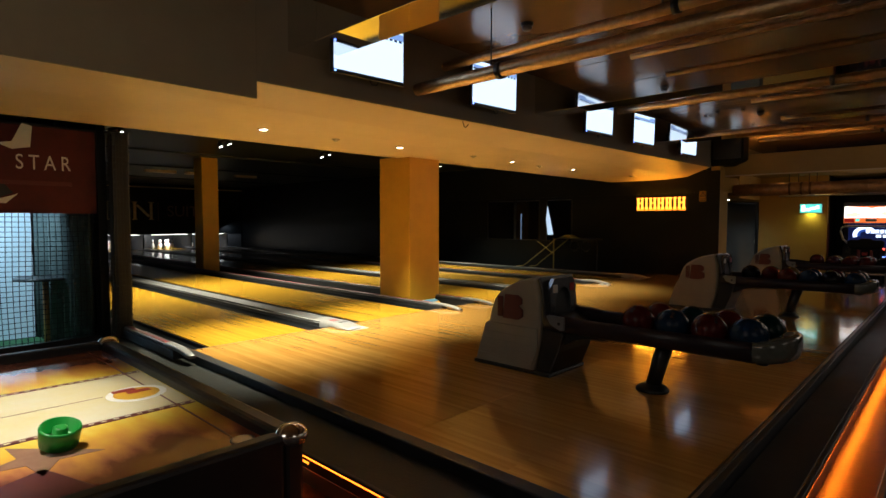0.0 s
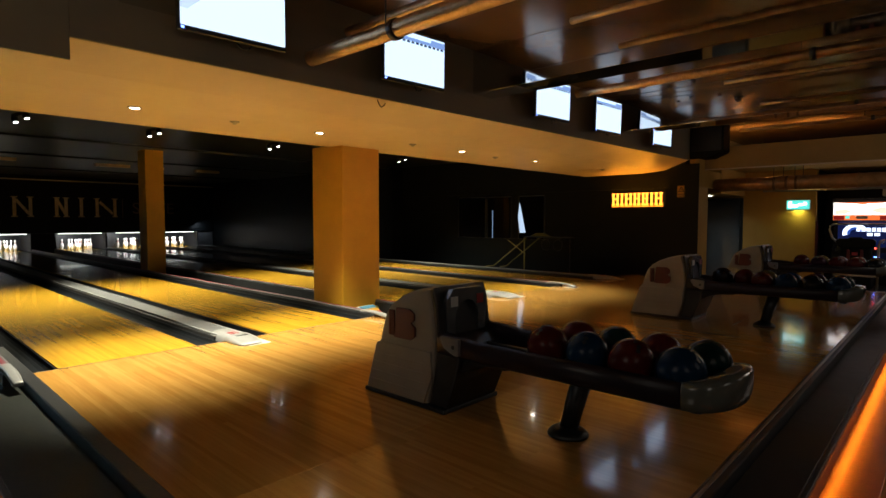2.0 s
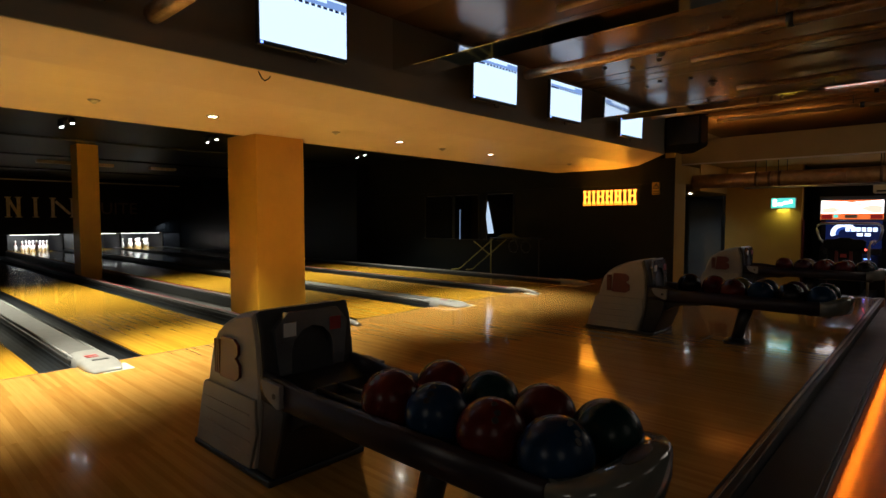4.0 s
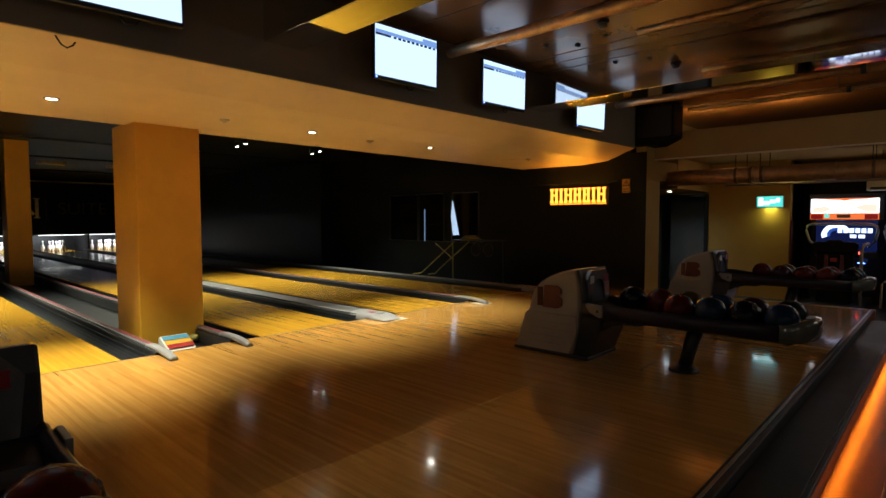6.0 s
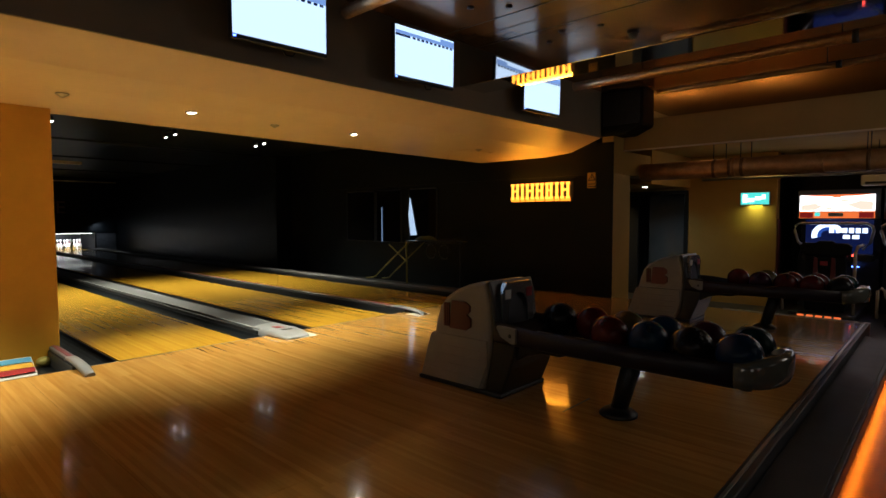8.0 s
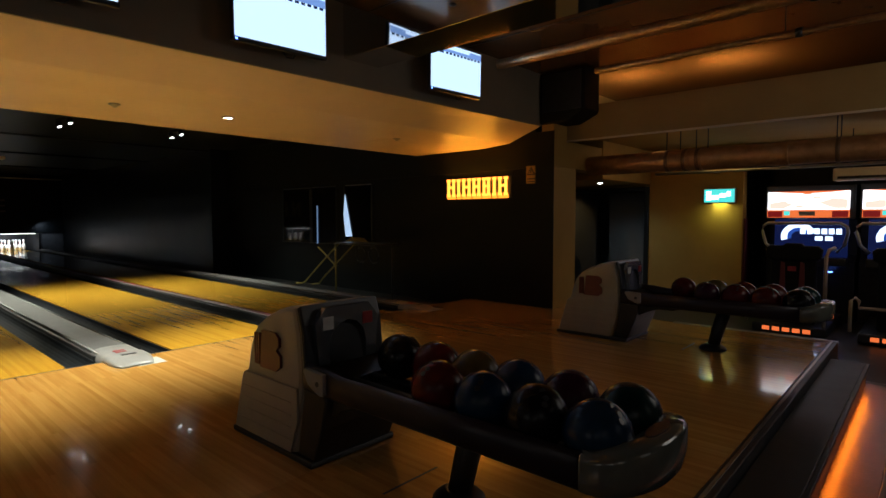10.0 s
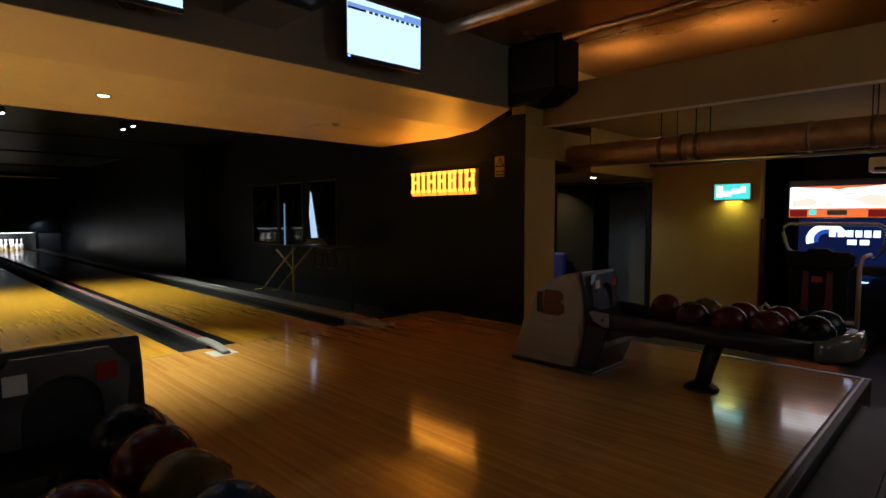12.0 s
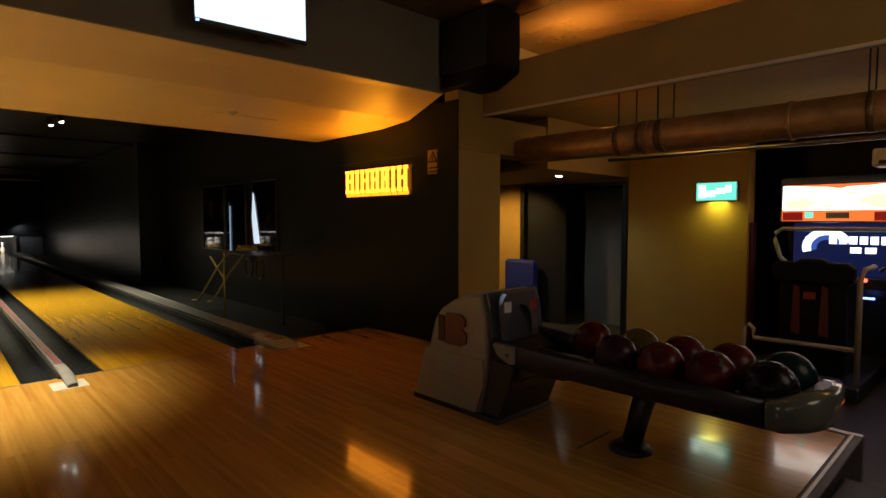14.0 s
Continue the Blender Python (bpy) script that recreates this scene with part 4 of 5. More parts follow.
for x in (0.5, 0.8):
    part("hanging_ring", tubed([(x + 0.11 * math.cos(a * 0.449), 0.1, 0.92 + 0.12 * math.sin(a * 0.449)) for a in range(15)], 0.012, 6), M_BLACK, frame_ob)
part("coil", tubed([(0.32 + (0.26 - 0.006 * a) * math.cos(a * 0.7), 0.16 + 0.10 * math.sin(a * 0.7), 1.105 + 0.0025 * a) for a in range(28)], 0.011, 6), M_YELLOW_TUBE, frame_ob)

# ---- far end of the concourse ----
structure("floor_strip", boxed(EDGE + 0.08, 6.0, 12.3, 12.31, 0.0005, 0.002), M_STEEL, "thin metal floor strip")
structure("beam_end", boxed(-3.81, 6.0, 12.42, 12.55, 2.45, 2.86, bevel=0.006), M_BEAM, "brown painted edge of the dropped ceiling at the end of the concourse")
# the beam's lit bottom edge, put in as a strip of pale paint
structure("lit_edge_strip", boxed(-3.63, 6.0, 12.40, 12.419, 2.43, 2.452, bevel=0.003), M_SOFFIT, "pale strip for the lit bottom edge of the beam")
structure("ceiling_end", boxed(-9.0, 6.0, 12.551, 17.5, 2.56, 2.859), M_WALL_END, "dim plaster ceiling beyond the beam")
structure("beam_inner", boxed(-7.0, -3.62, 13.4, 15.149, 2.02, 2.555), M_WALL_END, "low plaster soffit over the doorway")
structure("wall_end", boxed(-3.64, -2.245, 15.15, 15.35, 0.0, 2.56), M_WALL_END, "ochre wall with the exit sign")
structure("wall_end_over", boxed(-5.35, -3.642, 15.15, 15.35, 1.98, 2.56), M_WALL_END, "wall over the doorway")
structure("wall_end_left", boxed(-9.0, -5.36, 15.15, 15.35, 0.0, 2.56), M_WALL_END, "ochre wall beside the doorway")
structure("wall_end_dark", boxed(-2.30, 6.0, 16.4, 16.6, 0.0, 2.56), M_BLACK_WALL, "dark wall behind the arcade machines")
structure("wall_end_return", boxed(-2.293, -2.245, 15.36, 16.39, 0.0, 2.56), M_BLACK_WALL, "dark return wall")
structure("corner_pad", boxed(-2.244, -2.212, 15.20, 15.349, 0.0, 1.46, bevel=0.01), M_RED_PAD, "dark red padded strip on the wall corner")
structure("wall_corridor", boxed(-6.5, -3.0, 17.2, 17.35, 0.0, 2.56), M_DOOR, "grey wall at the end of the passage")
structure("wall_corridor_side", boxed(-3.62, -3.5, 15.36, 17.19, 0.0, 2.56), M_DOOR, "grey passage wall")
door = structure("door_1", boxed(-5.35, -5.28, 15.12, 15.17, 0.0, 1.98, bevel=0.004), M_BLACK, "black framed double doorway standing open")
part("jamb", boxed(-3.71, -3.643, 15.12, 15.17, 0.0, 1.98, bevel=0.004), M_BLACK, door)
part("head", boxed(-5.279, -3.711, 15.12, 15.17, 1.92, 1.98, bevel=0.004), M_BLACK, door)
leaf = part("leaf", boxed(-4.55, -3.72, 15.62, 15.66, 0.01, 1.92, bevel=0.004), M_DOOR, door, "pale grey door leaf")
part("handle", boxed(-3.84, -3.80, 15.59, 15.619, 0.95, 1.05), M_STEEL, leaf)
part("leaf", boxed(-5.27, -4.60, 15.20, 15.24, 0.01, 1.91, bevel=0.004), M_BLACK, door, "black door leaf")
exit_sign = thing("exit_sign", "green lit exit sign on the ochre wall", "sign")
part("housing", boxed(-2.775, -2.335, 15.08, 15.148, 1.695, 1.91, bevel=0.008), M_STEEL, exit_sign)
part("panel", boxed(-2.765, -2.345, 15.07, 15.079, 1.705, 1.90), M_GREEN_GLOW, exit_sign)
for a, b, c, d in ((-2.735, -2.665, 1.735, 1.875), (-2.655, -2.56, 1.745, 1.81), (-2.55, -2.46, 1.775, 1.835), (-2.45, -2.395, 1.79, 1.865)):
    part("pictogram", boxed(a, b, 15.065, 15.0695, c, d), M_WHITE_GLOW, exit_sign)
lamp("exit_lamp", "AREA", (-2.555, 15.05, 1.67), 1.2, (0.9, 0.9, 0.15), (-2.555, 15.14, 1.2), 0.2)
lamp("passage_spot", "SPOT", (-4.1, 14.3, 2.0), 11, (0.82, 0.95, 0.9), (-4.0, 14.8, 0), 0.03, 120, 0.8)
ob = thing("downlight", "small recessed downlight by the doorway", "downlight", "soffit downlights", (-4.1, 14.3, 2.02))
part("lens", lathe([(0.04, -0.001), (0.038, -0.006)], 14), M_COOL, ob)

duct = thing("duct", "copper-coloured round duct hung from rods", "duct")
part("tube", tubed([(-3.6 + i * 0.7, 12.98, 2.165) for i in range(14)], 0.125, 28), M_COPPER, duct)
for x in (-2.56, -2.36, -2.21, -0.865):
    part("collar", tubed([(x - 0.02, 12.98, 2.165), (x + 0.02, 12.98, 2.165)], 0.132, 28), M_BLACK_STRAP, duct, "dark clamp strap")
for x in (-2.30, -2.17, -1.3, -0.1):
    part("joint_band", tubed([(x - 0.01, 12.98, 2.165), (x + 0.01, 12.98, 2.165)], 0.135, 28), M_COPPER, duct)
for x in (-2.58, -2.42, -2.24, -2.11, -0.885, -0.85, 0.8):
    part("rod", tubed([(x, 12.96, 2.2), (x, 12.96, 2.56)], 0.006, 6), M_BLACK, duct)
thin = thing("conduit", "thin bright conduit under the duct", "pipe")
part("tube", tubed([(-2.8, 13.2, 2.03), (5.8, 13.2, 2.03)], 0.018, 10), M_STEEL, thin)
for x in (0.5, 3.0):
    part("hanger", tubed([(x, 13.2, 2.04), (x, 13.2, 2.56)], 0.005, 6), M_BLACK, thin)
# air conditioner hung on two rods
unit = thing("ceiling_unit", "white air conditioner under the ceiling beside the arcade", "air conditioner")
part("body", boxed(-1.08, 0.1, 14.4, 14.65, 1.93, 2.08, bevel=0.02), M_PAPER, unit)
part("grille", boxed(-1.03, 0.05, 14.39, 14.399, 1.95, 1.98), M_BLACK, unit)
for x in (-0.9, -0.1):
    part("hanger", tubed([(x, 14.5, 2.07), (x, 14.5, 2.56)], 0.006, 6), M_BLACK, unit)

speaker = thing("loudspeaker", "large black wedge loudspeaker hung under the ceiling in the corner", "loudspeaker")
wedge = [(-3.80, 2.632), (-3.44, 2.632), (-3.22, 2.73), (-3.20, 2.76), (-3.20, 3.235), (-3.80, 3.235)]
part("cabinet", extrude(wedge, "y", 12.03, 12.41, bevel=0.015), M_SPEAKER, speaker)
part("grille", boxed(-3.77, -3.24, 12.020, 12.0295, 2.76, 3.21, bevel=0.003), M_RUBBER, speaker)
part("bracket", boxed(-3.60, -3.40, 12.15, 12.3, 3.2355, 3.2492), M_STEEL, speaker)

# ---- arcade machines ----
M_MARQUEE = material("lit_marquee", (0.0, 0.0, 0.0), 0.4, glow=2.2, glow_color=(1.0, 0.88, 0.78))
M_MARQ_RED = material("red_marquee_trim", (0.5, 0.06, 0.02), 0.4, glow=0.95, glow_color=(1.0, 0.19, 0.035))
M_GAME = material("blue_game_screen", (0.0, 0.0, 0.0), 0.2, glow=0.10, glow_color=(0.05, 0.08, 0.4))
M_GAME_PALE = material("pale_game_shape", (0.0, 0.0, 0.0), 0.2, glow=1.8, glow_color=(0.75, 0.82, 1.0))
M_GAME_MID = material("azure_game_shape", (0.0, 0.0, 0.0), 0.2, glow=0.35, glow_color=(0.10, 0.24, 1.0))
M_RED_DOT = material("red_button", (0.0, 0.0, 0.0), 0.3, glow=6, glow_color=(1.0, 0.06, 0.03))
M_HOOP = material("scuffed_grey_tube", (0.50, 0.50, 0.50), 0.3, metal=0.5, color2=(0.40, 0.40, 0.40), scale=9)
M_RAIL = material("worn_white_rail", (0.42, 0.36, 0.28), 0.4, color2=(0.34, 0.28, 0.2), scale=9)


M_MARQ_PALE = material("pale_marquee_sketch", (0.0, 0.0, 0.0), 0.4, glow=1.25, glow_color=(1.0, 0.70, 0.48))


M_RED_LENS = material("red_lamp_lens", (0.25, 0.01, 0.01), 0.25, glow=0.16, glow_color=(1.0, 0.04, 0.03))


def racer():
    """Origin on the floor at the cabinet's front left, facing -y."""
    ob = thing("arcade_machine", "black racing arcade machine with a lit marquee, screen and seat", "arcade machine", "racing machines")
    part("cabinet", extrude([(0.25, 0.0), (0.9, 0.0), (0.9, 1.95), (0.02, 1.92), (0.0, 1.465), (0.30, 1.44), (0.36, 0.95), (0.15, 0.85)], "x", -0.03, 1.03, bevel=0.01), M_BLACK, ob)
    mq = part("marquee", boxed(0.0, 0.965, -0.02, 0.01, 1.582, 1.838, bevel=0.006), M_MARQUEE, ob, "white lit marquee")
    bm = bmesh.new()
    for k in range(9):
        box(bm, 0.05 + k * 0.1, 0.05 + k * 0.1 + 0.06 + 0.03 * (k % 2), -0.024, -0.0205, 1.615 + 0.06 * (k % 3), 1.632 + 0.06 * (k % 3) + 0.012 * (k % 2))
    tagged(part("speed_lines", bm, M_MARQ_PALE, mq), kind="stuff")
    part("side_panel", extrude([(0.03, 1.60), (0.20, 1.60), (0.32, 1.66), (0.20, 1.70), (0.03, 1.68)], "y", -0.0255, -0.0242), M_MARQ_PALE, mq, "pale orange drawing")
    part("side_panel", extrude([(0.62, 1.68), (0.80, 1.60), (0.94, 1.60), (0.94, 1.72), (0.78, 1.74)], "y", -0.0255, -0.0242), M_MARQ_PALE, mq, "pale orange drawing")
    part("top_border", extrude([(0.02, 1.841), (0.955, 1.841), (0.75, 1.820), (0.56, 1.814), (0.52, 1.80), (0.46, 1.80), (0.42, 1.814), (0.25, 1.822)], "y", -0.026, -0.0205), M_MARQ_RED, mq, "orange upper border")
    part("trim", boxed(0.0, 0.965, -0.03, 0.02, 1.475, 1.579), M_MARQ_RED, ob, "orange lower trim")
    for a in (0.01, 0.775):
        part("red_lens", boxed(a, a + 0.18, -0.04, -0.031, 1.48, 1.565), M_RED_LENS, ob)
    part("vent", boxed(0.39, 0.58, -0.04, -0.031, 1.50, 1.56), M_STEEL, ob)
    part("green_label", boxed(0.21, 0.28, -0.04, -0.031, 1.505, 1.565), M_GREEN_GLOW, ob)
    sc = part("screen", boxed(0.06, 0.94, 0.20, 0.215, 0.92, 1.46), M_GAME, ob, "blue game picture")
    ring = [(0.36 + 0.22 * math.cos(a), 1.20 + 0.20 * math.sin(a)) for a in [math.pi * (0.1 + 0.09 * k) for k in range(12)]] + [(0.36 + 0.14 * math.cos(a), 1.20 + 0.13 * math.sin(a)) for a in [math.pi * (1.09 - 0.09 * k) for k in range(12)]]
    part("arc", extrude(ring, "y", 0.192, 0.1985), M_GAME_PALE, sc)
    bm = bmesh.new()
    for k in range(6):
        box(bm, 0.38 + k * 0.085, 0.445 + k * 0.085, 0.188, 0.1915, 1.24, 1.32)
    part("word_block", bm, M_GAME_PALE, sc)
    inner = [(0.36 + 0.14 * math.cos(a), 1.20 + 0.13 * math.sin(a)) for a in [math.pi * (0.1 + 0.09 * k) for k in range(12)]] + [(0.36 + 0.09 * math.cos(a), 1.20 + 0.08 * math.sin(a)) for a in [math.pi * (1.09 - 0.09 * k) for k in range(12)]]
    part("inner_arc", extrude(inner, "y", 0.193, 0.1984), M_GAME_MID, sc)
    for a in (0.56, 0.68):
        part("small_block", boxed(a, a + 0.09, 0.188, 0.1915, 1.15, 1.21), M_GAME_PALE, sc)
    pts = [(0.10, -0.03, 1.0), (0.0, -0.05, 1.10), (-0.05, -0.06, 1.28), (-0.04, -0.06, 1.35), (0.02, -0.06, 1.395), (0.88, -0.06, 1.395), (0.95, -0.06, 1.35), (0.965, -0.06, 1.28), (0.93, -0.05, 1.10), (0.84, -0.03, 1.0)]
    part("hoop", tubed(pts, 0.022, 12), M_HOOP, ob, "bent metal hoop round the screen")
    part("dash", boxed(0.05, 0.95, 0.02, 0.3, 0.80, 0.92, bevel=0.02), M_BLACK, ob)
    wheel = [(0.5 + 0.15 * math.cos(a), -0.03 - 0.05 * math.sin(a), 0.93 + 0.12 * math.sin(a)) for a in [0.449 * k for k in range(15)]]
    part("steering_wheel", tubed(wheel, 0.018, 8), M_BLACK, ob)
    part("red_button", sphere(bmesh.new(), (0.72, 0.01, 0.90), 0.018, 10), M_RED_DOT, ob)
    part("coin_light", boxed(0.70, 0.80, 0.0, 0.02, 0.72, 0.735), M_BLUE_DOT, ob)
    seat = part("seat", extrude([(-0.95, 0.12), (-1.02, 0.65), (-1.0, 0.98), (-0.90, 1.0), (-0.84, 0.62), (-0.78, 0.38), (-0.30, 0.36), (-0.28, 0.12)], "x", 0.25, 0.75, bevel=0.05), M_SPEAKER, ob, "black bucket seat with red panels")
    part("headrest", extrude([(0.20, 0.97), (0.19, 1.08), (0.24, 1.12), (0.38, 1.12), (0.42, 1.15), (0.58, 1.15), (0.62, 1.12), (0.76, 1.12), (0.81, 1.08), (0.80, 0.97), (0.72, 0.93), (0.28, 0.93)], "y", -1.03, -0.9, bevel=0.03), M_SPEAKER, seat, "black winged headrest")
    for a in (0.36, 0.57):
        part("red_panel", extrude([(a, 0.5), (a + 0.07, 0.48), (a + 0.06, 0.9), (a + 0.015, 0.92)], "y", -1.036, -1.024), M_LOGO, seat)
    part("seat_badge", boxed(0.45, 0.54, -1.035, -1.024, 0.80, 0.86), M_RED, seat)
    part("base", boxed(0.1, 0.9, -1.2, 0.25, 0.02, 0.13, bevel=0.02), M_BLACK, ob)
    bm = bmesh.new()
    for k in range(5):
        box(bm, 0.22 + k * 0.11, 0.30 + k * 0.11, -1.206, -1.2005, 0.05, 0.10)
    part("emblem_bars", bm, M_MARQ_RED, ob, "row of orange emblem blocks")
    part("hand_rail", tubed([(0.86, -1.1, 0.13), (0.86, -1.1, 1.0), (0.88, -1.02, 1.08), (0.92, -0.9, 1.1)], 0.022, 10), M_RAIL, ob, "upright worn hand rail")
    part("side_rail", tubed([(0.02, -1.15, 0.13), (0.02, -1.15, 0.50), (0.06, -1.15, 0.54), (0.10, -1.15, 0.5), (0.10, -1.15, 0.42), (0.84, -1.1, 0.42)], 0.02, 10), M_RAIL, ob, "low worn rail")
    return ob


racer0 = racer()
racer0.matrix_basis = pose(-1.94, 15.25, 0)
for k in (1, 2):
    copy_thing(racer0, pose(-1.94 + 1.10 * k, 15.25, 0))
chair = thing("armchair", "blue upholstered armchair beside the doorway", "chair")
M_BLUE = material("blue_fabric", (0.015, 0.03, 0.28), 0.7, color2=(0.01, 0.02, 0.2), scale=30, bump=0.2)
part("seat", boxed(-5.55, -5.0, 14.5, 15.0, 0.2, 0.45, bevel=0.04), M_BLUE, chair)
part("backrest", boxed(-5.55, -5.0, 15.0, 15.12, 0.3, 0.9, bevel=0.04), M_BLUE, chair)
for x in (-5.52, -5.07):
    for y in (14.53, 15.05):
        part("leg", boxed(x, x + 0.04, y, y + 0.04, 0.0, 0.2), M_BLACK, chair)
# added spot with no fitting, brightens the ochre wall beside the doorway
lamp("passage_spot", "SPOT", (-5.5, 14.3, 2.0), 60, (1.0, 0.62, 0.2), (-5.5, 15.2, 0.6), 0.05, 110, 0.9)

# ---- near end: games table, netted cage, banner ----
def playfield():
    """Printed playfield: yellow beside the middle band, burnt orange and brown towards the sides, streaked."""
    m = material("printed_playfield", (0.6, 0.3, 0.1), 0.10, coat=0.5)
    nt = m.node_tree
    b = nt.nodes["Principled BSDF"]
    co = nt.nodes.new("ShaderNodeTexCoord")
    sep = nt.nodes.new("ShaderNodeSeparateXYZ")
    nt.links.new(co.outputs["Object"], sep.inputs[0])
    off = nt.nodes.new("ShaderNodeMath")
    off.operation = "ADD"
    off.inputs[1].default_value = 2.578
    nt.links.new(sep.outputs["X"], off.inputs[0])
    far = nt.nodes.new("ShaderNodeMath")
    far.operation = "ABSOLUTE"
    nt.links.new(off.outputs[0], far.inputs[0])
    mp = nt.nodes.new("ShaderNodeMapping")
    mp.inputs["Scale"].default_value = (1.0, 2.4, 1)
    nt.links.new(co.outputs["Object"], mp.inputs["Vector"])
    n = nt.nodes.new("ShaderNodeTexNoise")
    n.inputs["Scale"].default_value, n.inputs["Detail"].default_value = 3.2, 7
    nt.links.new(mp.outputs["Vector"], n.inputs["Vector"])
    mix = nt.nodes.new("ShaderNodeMath")
    mix.operation = "MULTIPLY_ADD"
    mix.inputs[1].default_value = 0.55
    nt.links.new(n.outputs["Fac"], mix.inputs[0])
    nt.links.new(far.outputs[0], mix.inputs[2])
    r = nt.nodes.new("ShaderNodeValToRGB")
    e = r.color_ramp.elements
    e[0].position, e[0].color = 0.58, (0.88, 0.70, 0.12, 1)
    e[1].position, e[1].color = 1.0, (0.26, 0.09, 0.05, 1)
    for at, c in ((0.70, (0.84, 0.52, 0.06, 1)), (0.84, (0.72, 0.33, 0.07, 1)), (0.94, (0.50, 0.19, 0.08, 1))):
        e.new(at).color = c
    nt.links.new(mix.outputs[0], r.inputs["Fac"])
    nt.links.new(r.outputs["Color"], b.inputs["Base Color"])
    return m


TOP = 0.765
hockey = thing("air_hockey_table", "black air hockey table with an orange and cream printed playfield", "games table")
TX0, TX1, TY0, TY1 = -3.60, -1.56, -1.2, 0.98
part("playfield", boxed(TX0 + 0.07, TX1 - 0.07, TY0, TY1 - 0.07, TOP - 0.05, TOP), playfield(), hockey, "orange and cream printed playfield")
for nm, b in (("side_rail", (TX0, TX1, TY1 - 0.069, TY1, TOP - 0.2, TOP + 0.045)), ("side_rail", (TX1 - 0.069, TX1, TY0, TY1 - 0.07, TOP - 0.2, TOP + 0.045)), ("side_rail", (TX0, TX0 + 0.069, TY0, TY1 - 0.07, TOP - 0.2, TOP + 0.045))):
    part(nm, boxed(*b, bevel=0.015), M_BLACK, hockey)
part("cabinet", boxed(TX0 + 0.03, TX1 - 0.03, TY0, TY1 - 0.03, 0.25, TOP - 0.21, bevel=0.02), M_BLACK, hockey)
for x in (TX0 + 0.12, TX1 - 0.2):
    for y in (TY0 + 0.1, TY1 - 0.2):
        part("leg", boxed(x, x + 0.1, y, y + 0.1, 0.0, 0.25), M_BLACK, hockey)
part("corner_cap", sphere(bmesh.new(), (TX1 - 0.03, TY1 - 0.03, TOP + 0.03), 0.055, 18, 0.7), M_CHROME, hockey, "chrome corner cap")
part("corner_cap", sphere(bmesh.new(), (TX0 + 0.03, TY1 - 0.03, TOP + 0.03), 0.055, 18, 0.7), M_CHROME, hockey, "chrome corner cap")
M_FADED = material("faded_print", (0.36, 0.20, 0.13), 0.15, color2=(0.28, 0.15, 0.10), scale=8, coat=0.4)
M_PRINT = material("cream_print", (0.86, 0.80, 0.60), 0.12, color2=(0.86, 0.74, 0.36), scale=2.5, coat=0.5)
part("middle_panel", boxed(-2.885, -2.27, TY0 + 0.02, TY1 - 0.075, TOP + 0.0002, TOP + 0.001), M_PRINT, hockey, "cream printed middle panel")
part("centre_line", boxed(-2.578, -2.573, TY0 + 0.05, 0.66, TOP + 0.0011, TOP + 0.0016), M_LOGO, hockey, "thin dark centre line")
part("goal_line", boxed(TX0 + 0.1, TX1 - 0.16, 0.833, 0.840, TOP + 0.0012, TOP + 0.002), M_LOGO, hockey, "thin dark goal line")
for x in (-2.90, -2.255):
    part("chain_band", boxed(x - 0.017, x + 0.017, TY0 + 0.03, TY1 - 0.078, TOP + 0.0003, TOP + 0.0012), M_LOGO, hockey, "dark brown band")
    bm = bmesh.new()
    for k in range(52):
        box(bm, x - 0.006, x + 0.006, TY0 + 0.05 + k * 0.04, TY0 + 0.068 + k * 0.04, TOP + 0.0013, TOP + 0.0022)
    tagged(part("chain_line", bm, M_PRINT, hockey, "cream dashes"), kind="stuff")
part("goal_emblem", lathe([(0.114, 0.0012), (0.114, 0.0024)], 26, (-2.53, 0.775, TOP)), M_PAPER, hockey, "pale round emblem")
part("emblem_core", lathe([(0.088, 0.0025), (0.088, 0.0030)], 22, (-2.53, 0.775, TOP)), M_YELLOW, hockey, "ochre middle of the emblem")
for a in (0.0, 0.045):
    part("emblem_mark", boxed(-2.62 + a, -2.58 + a, 0.70 + a, 0.79 + a, TOP + 0.0031, TOP + 0.0036), M_RED, hockey, "red stroke")
star = [(-2.06 + r * math.sin(math.pi * k / 5 + 0.5), 0.36 + r * math.cos(math.pi * k / 5 + 0.5)) for k, r in enumerate([0.17, 0.07] * 5)]
part("star_mark", extrude(star, "z", TOP + 0.0003, TOP + 0.0014), M_FADED, hockey, "faded brown star emblem")
part("wedge_mark", extrude([(-1.95, 0.34), (-1.72, 0.42), (-1.66, 0.20), (-1.85, 0.12)], "z", TOP + 0.0003, TOP + 0.0014), M_LOGO, hockey, "dark angular emblem")
part("puck_slot", lathe([(0.04, 0.0004), (0.04, 0.004), (0.03, 0.005)], 18, (-1.73, 0.85, TOP)), M_STEEL, hockey)
M_MALLET = material("green_mallet", (0.02, 0.30, 0.04), 0.35, color2=(0.015, 0.24, 0.03), scale=10)
bm = lathe([(0.055, 0.0), (0.060, 0.055), (0.058, 0.062), (0.052, 0.062), (0.045, 0.02), (0.024, 0.02), (0.021, 0.056), (0.015, 0.06)], 28)
bmesh.ops.rotate(bm, matrix=Matrix.Rotation(radians(16), 3, Vector((-0.2, 1.0, 0))), verts=bm.verts)
bmesh.ops.translate(bm, vec=(-2.10, 0.41, TOP + 0.0165), verts=bm.verts)
solid("mallet", bm, M_MALLET, "green plastic mallet tilted on the playfield", "mallet")
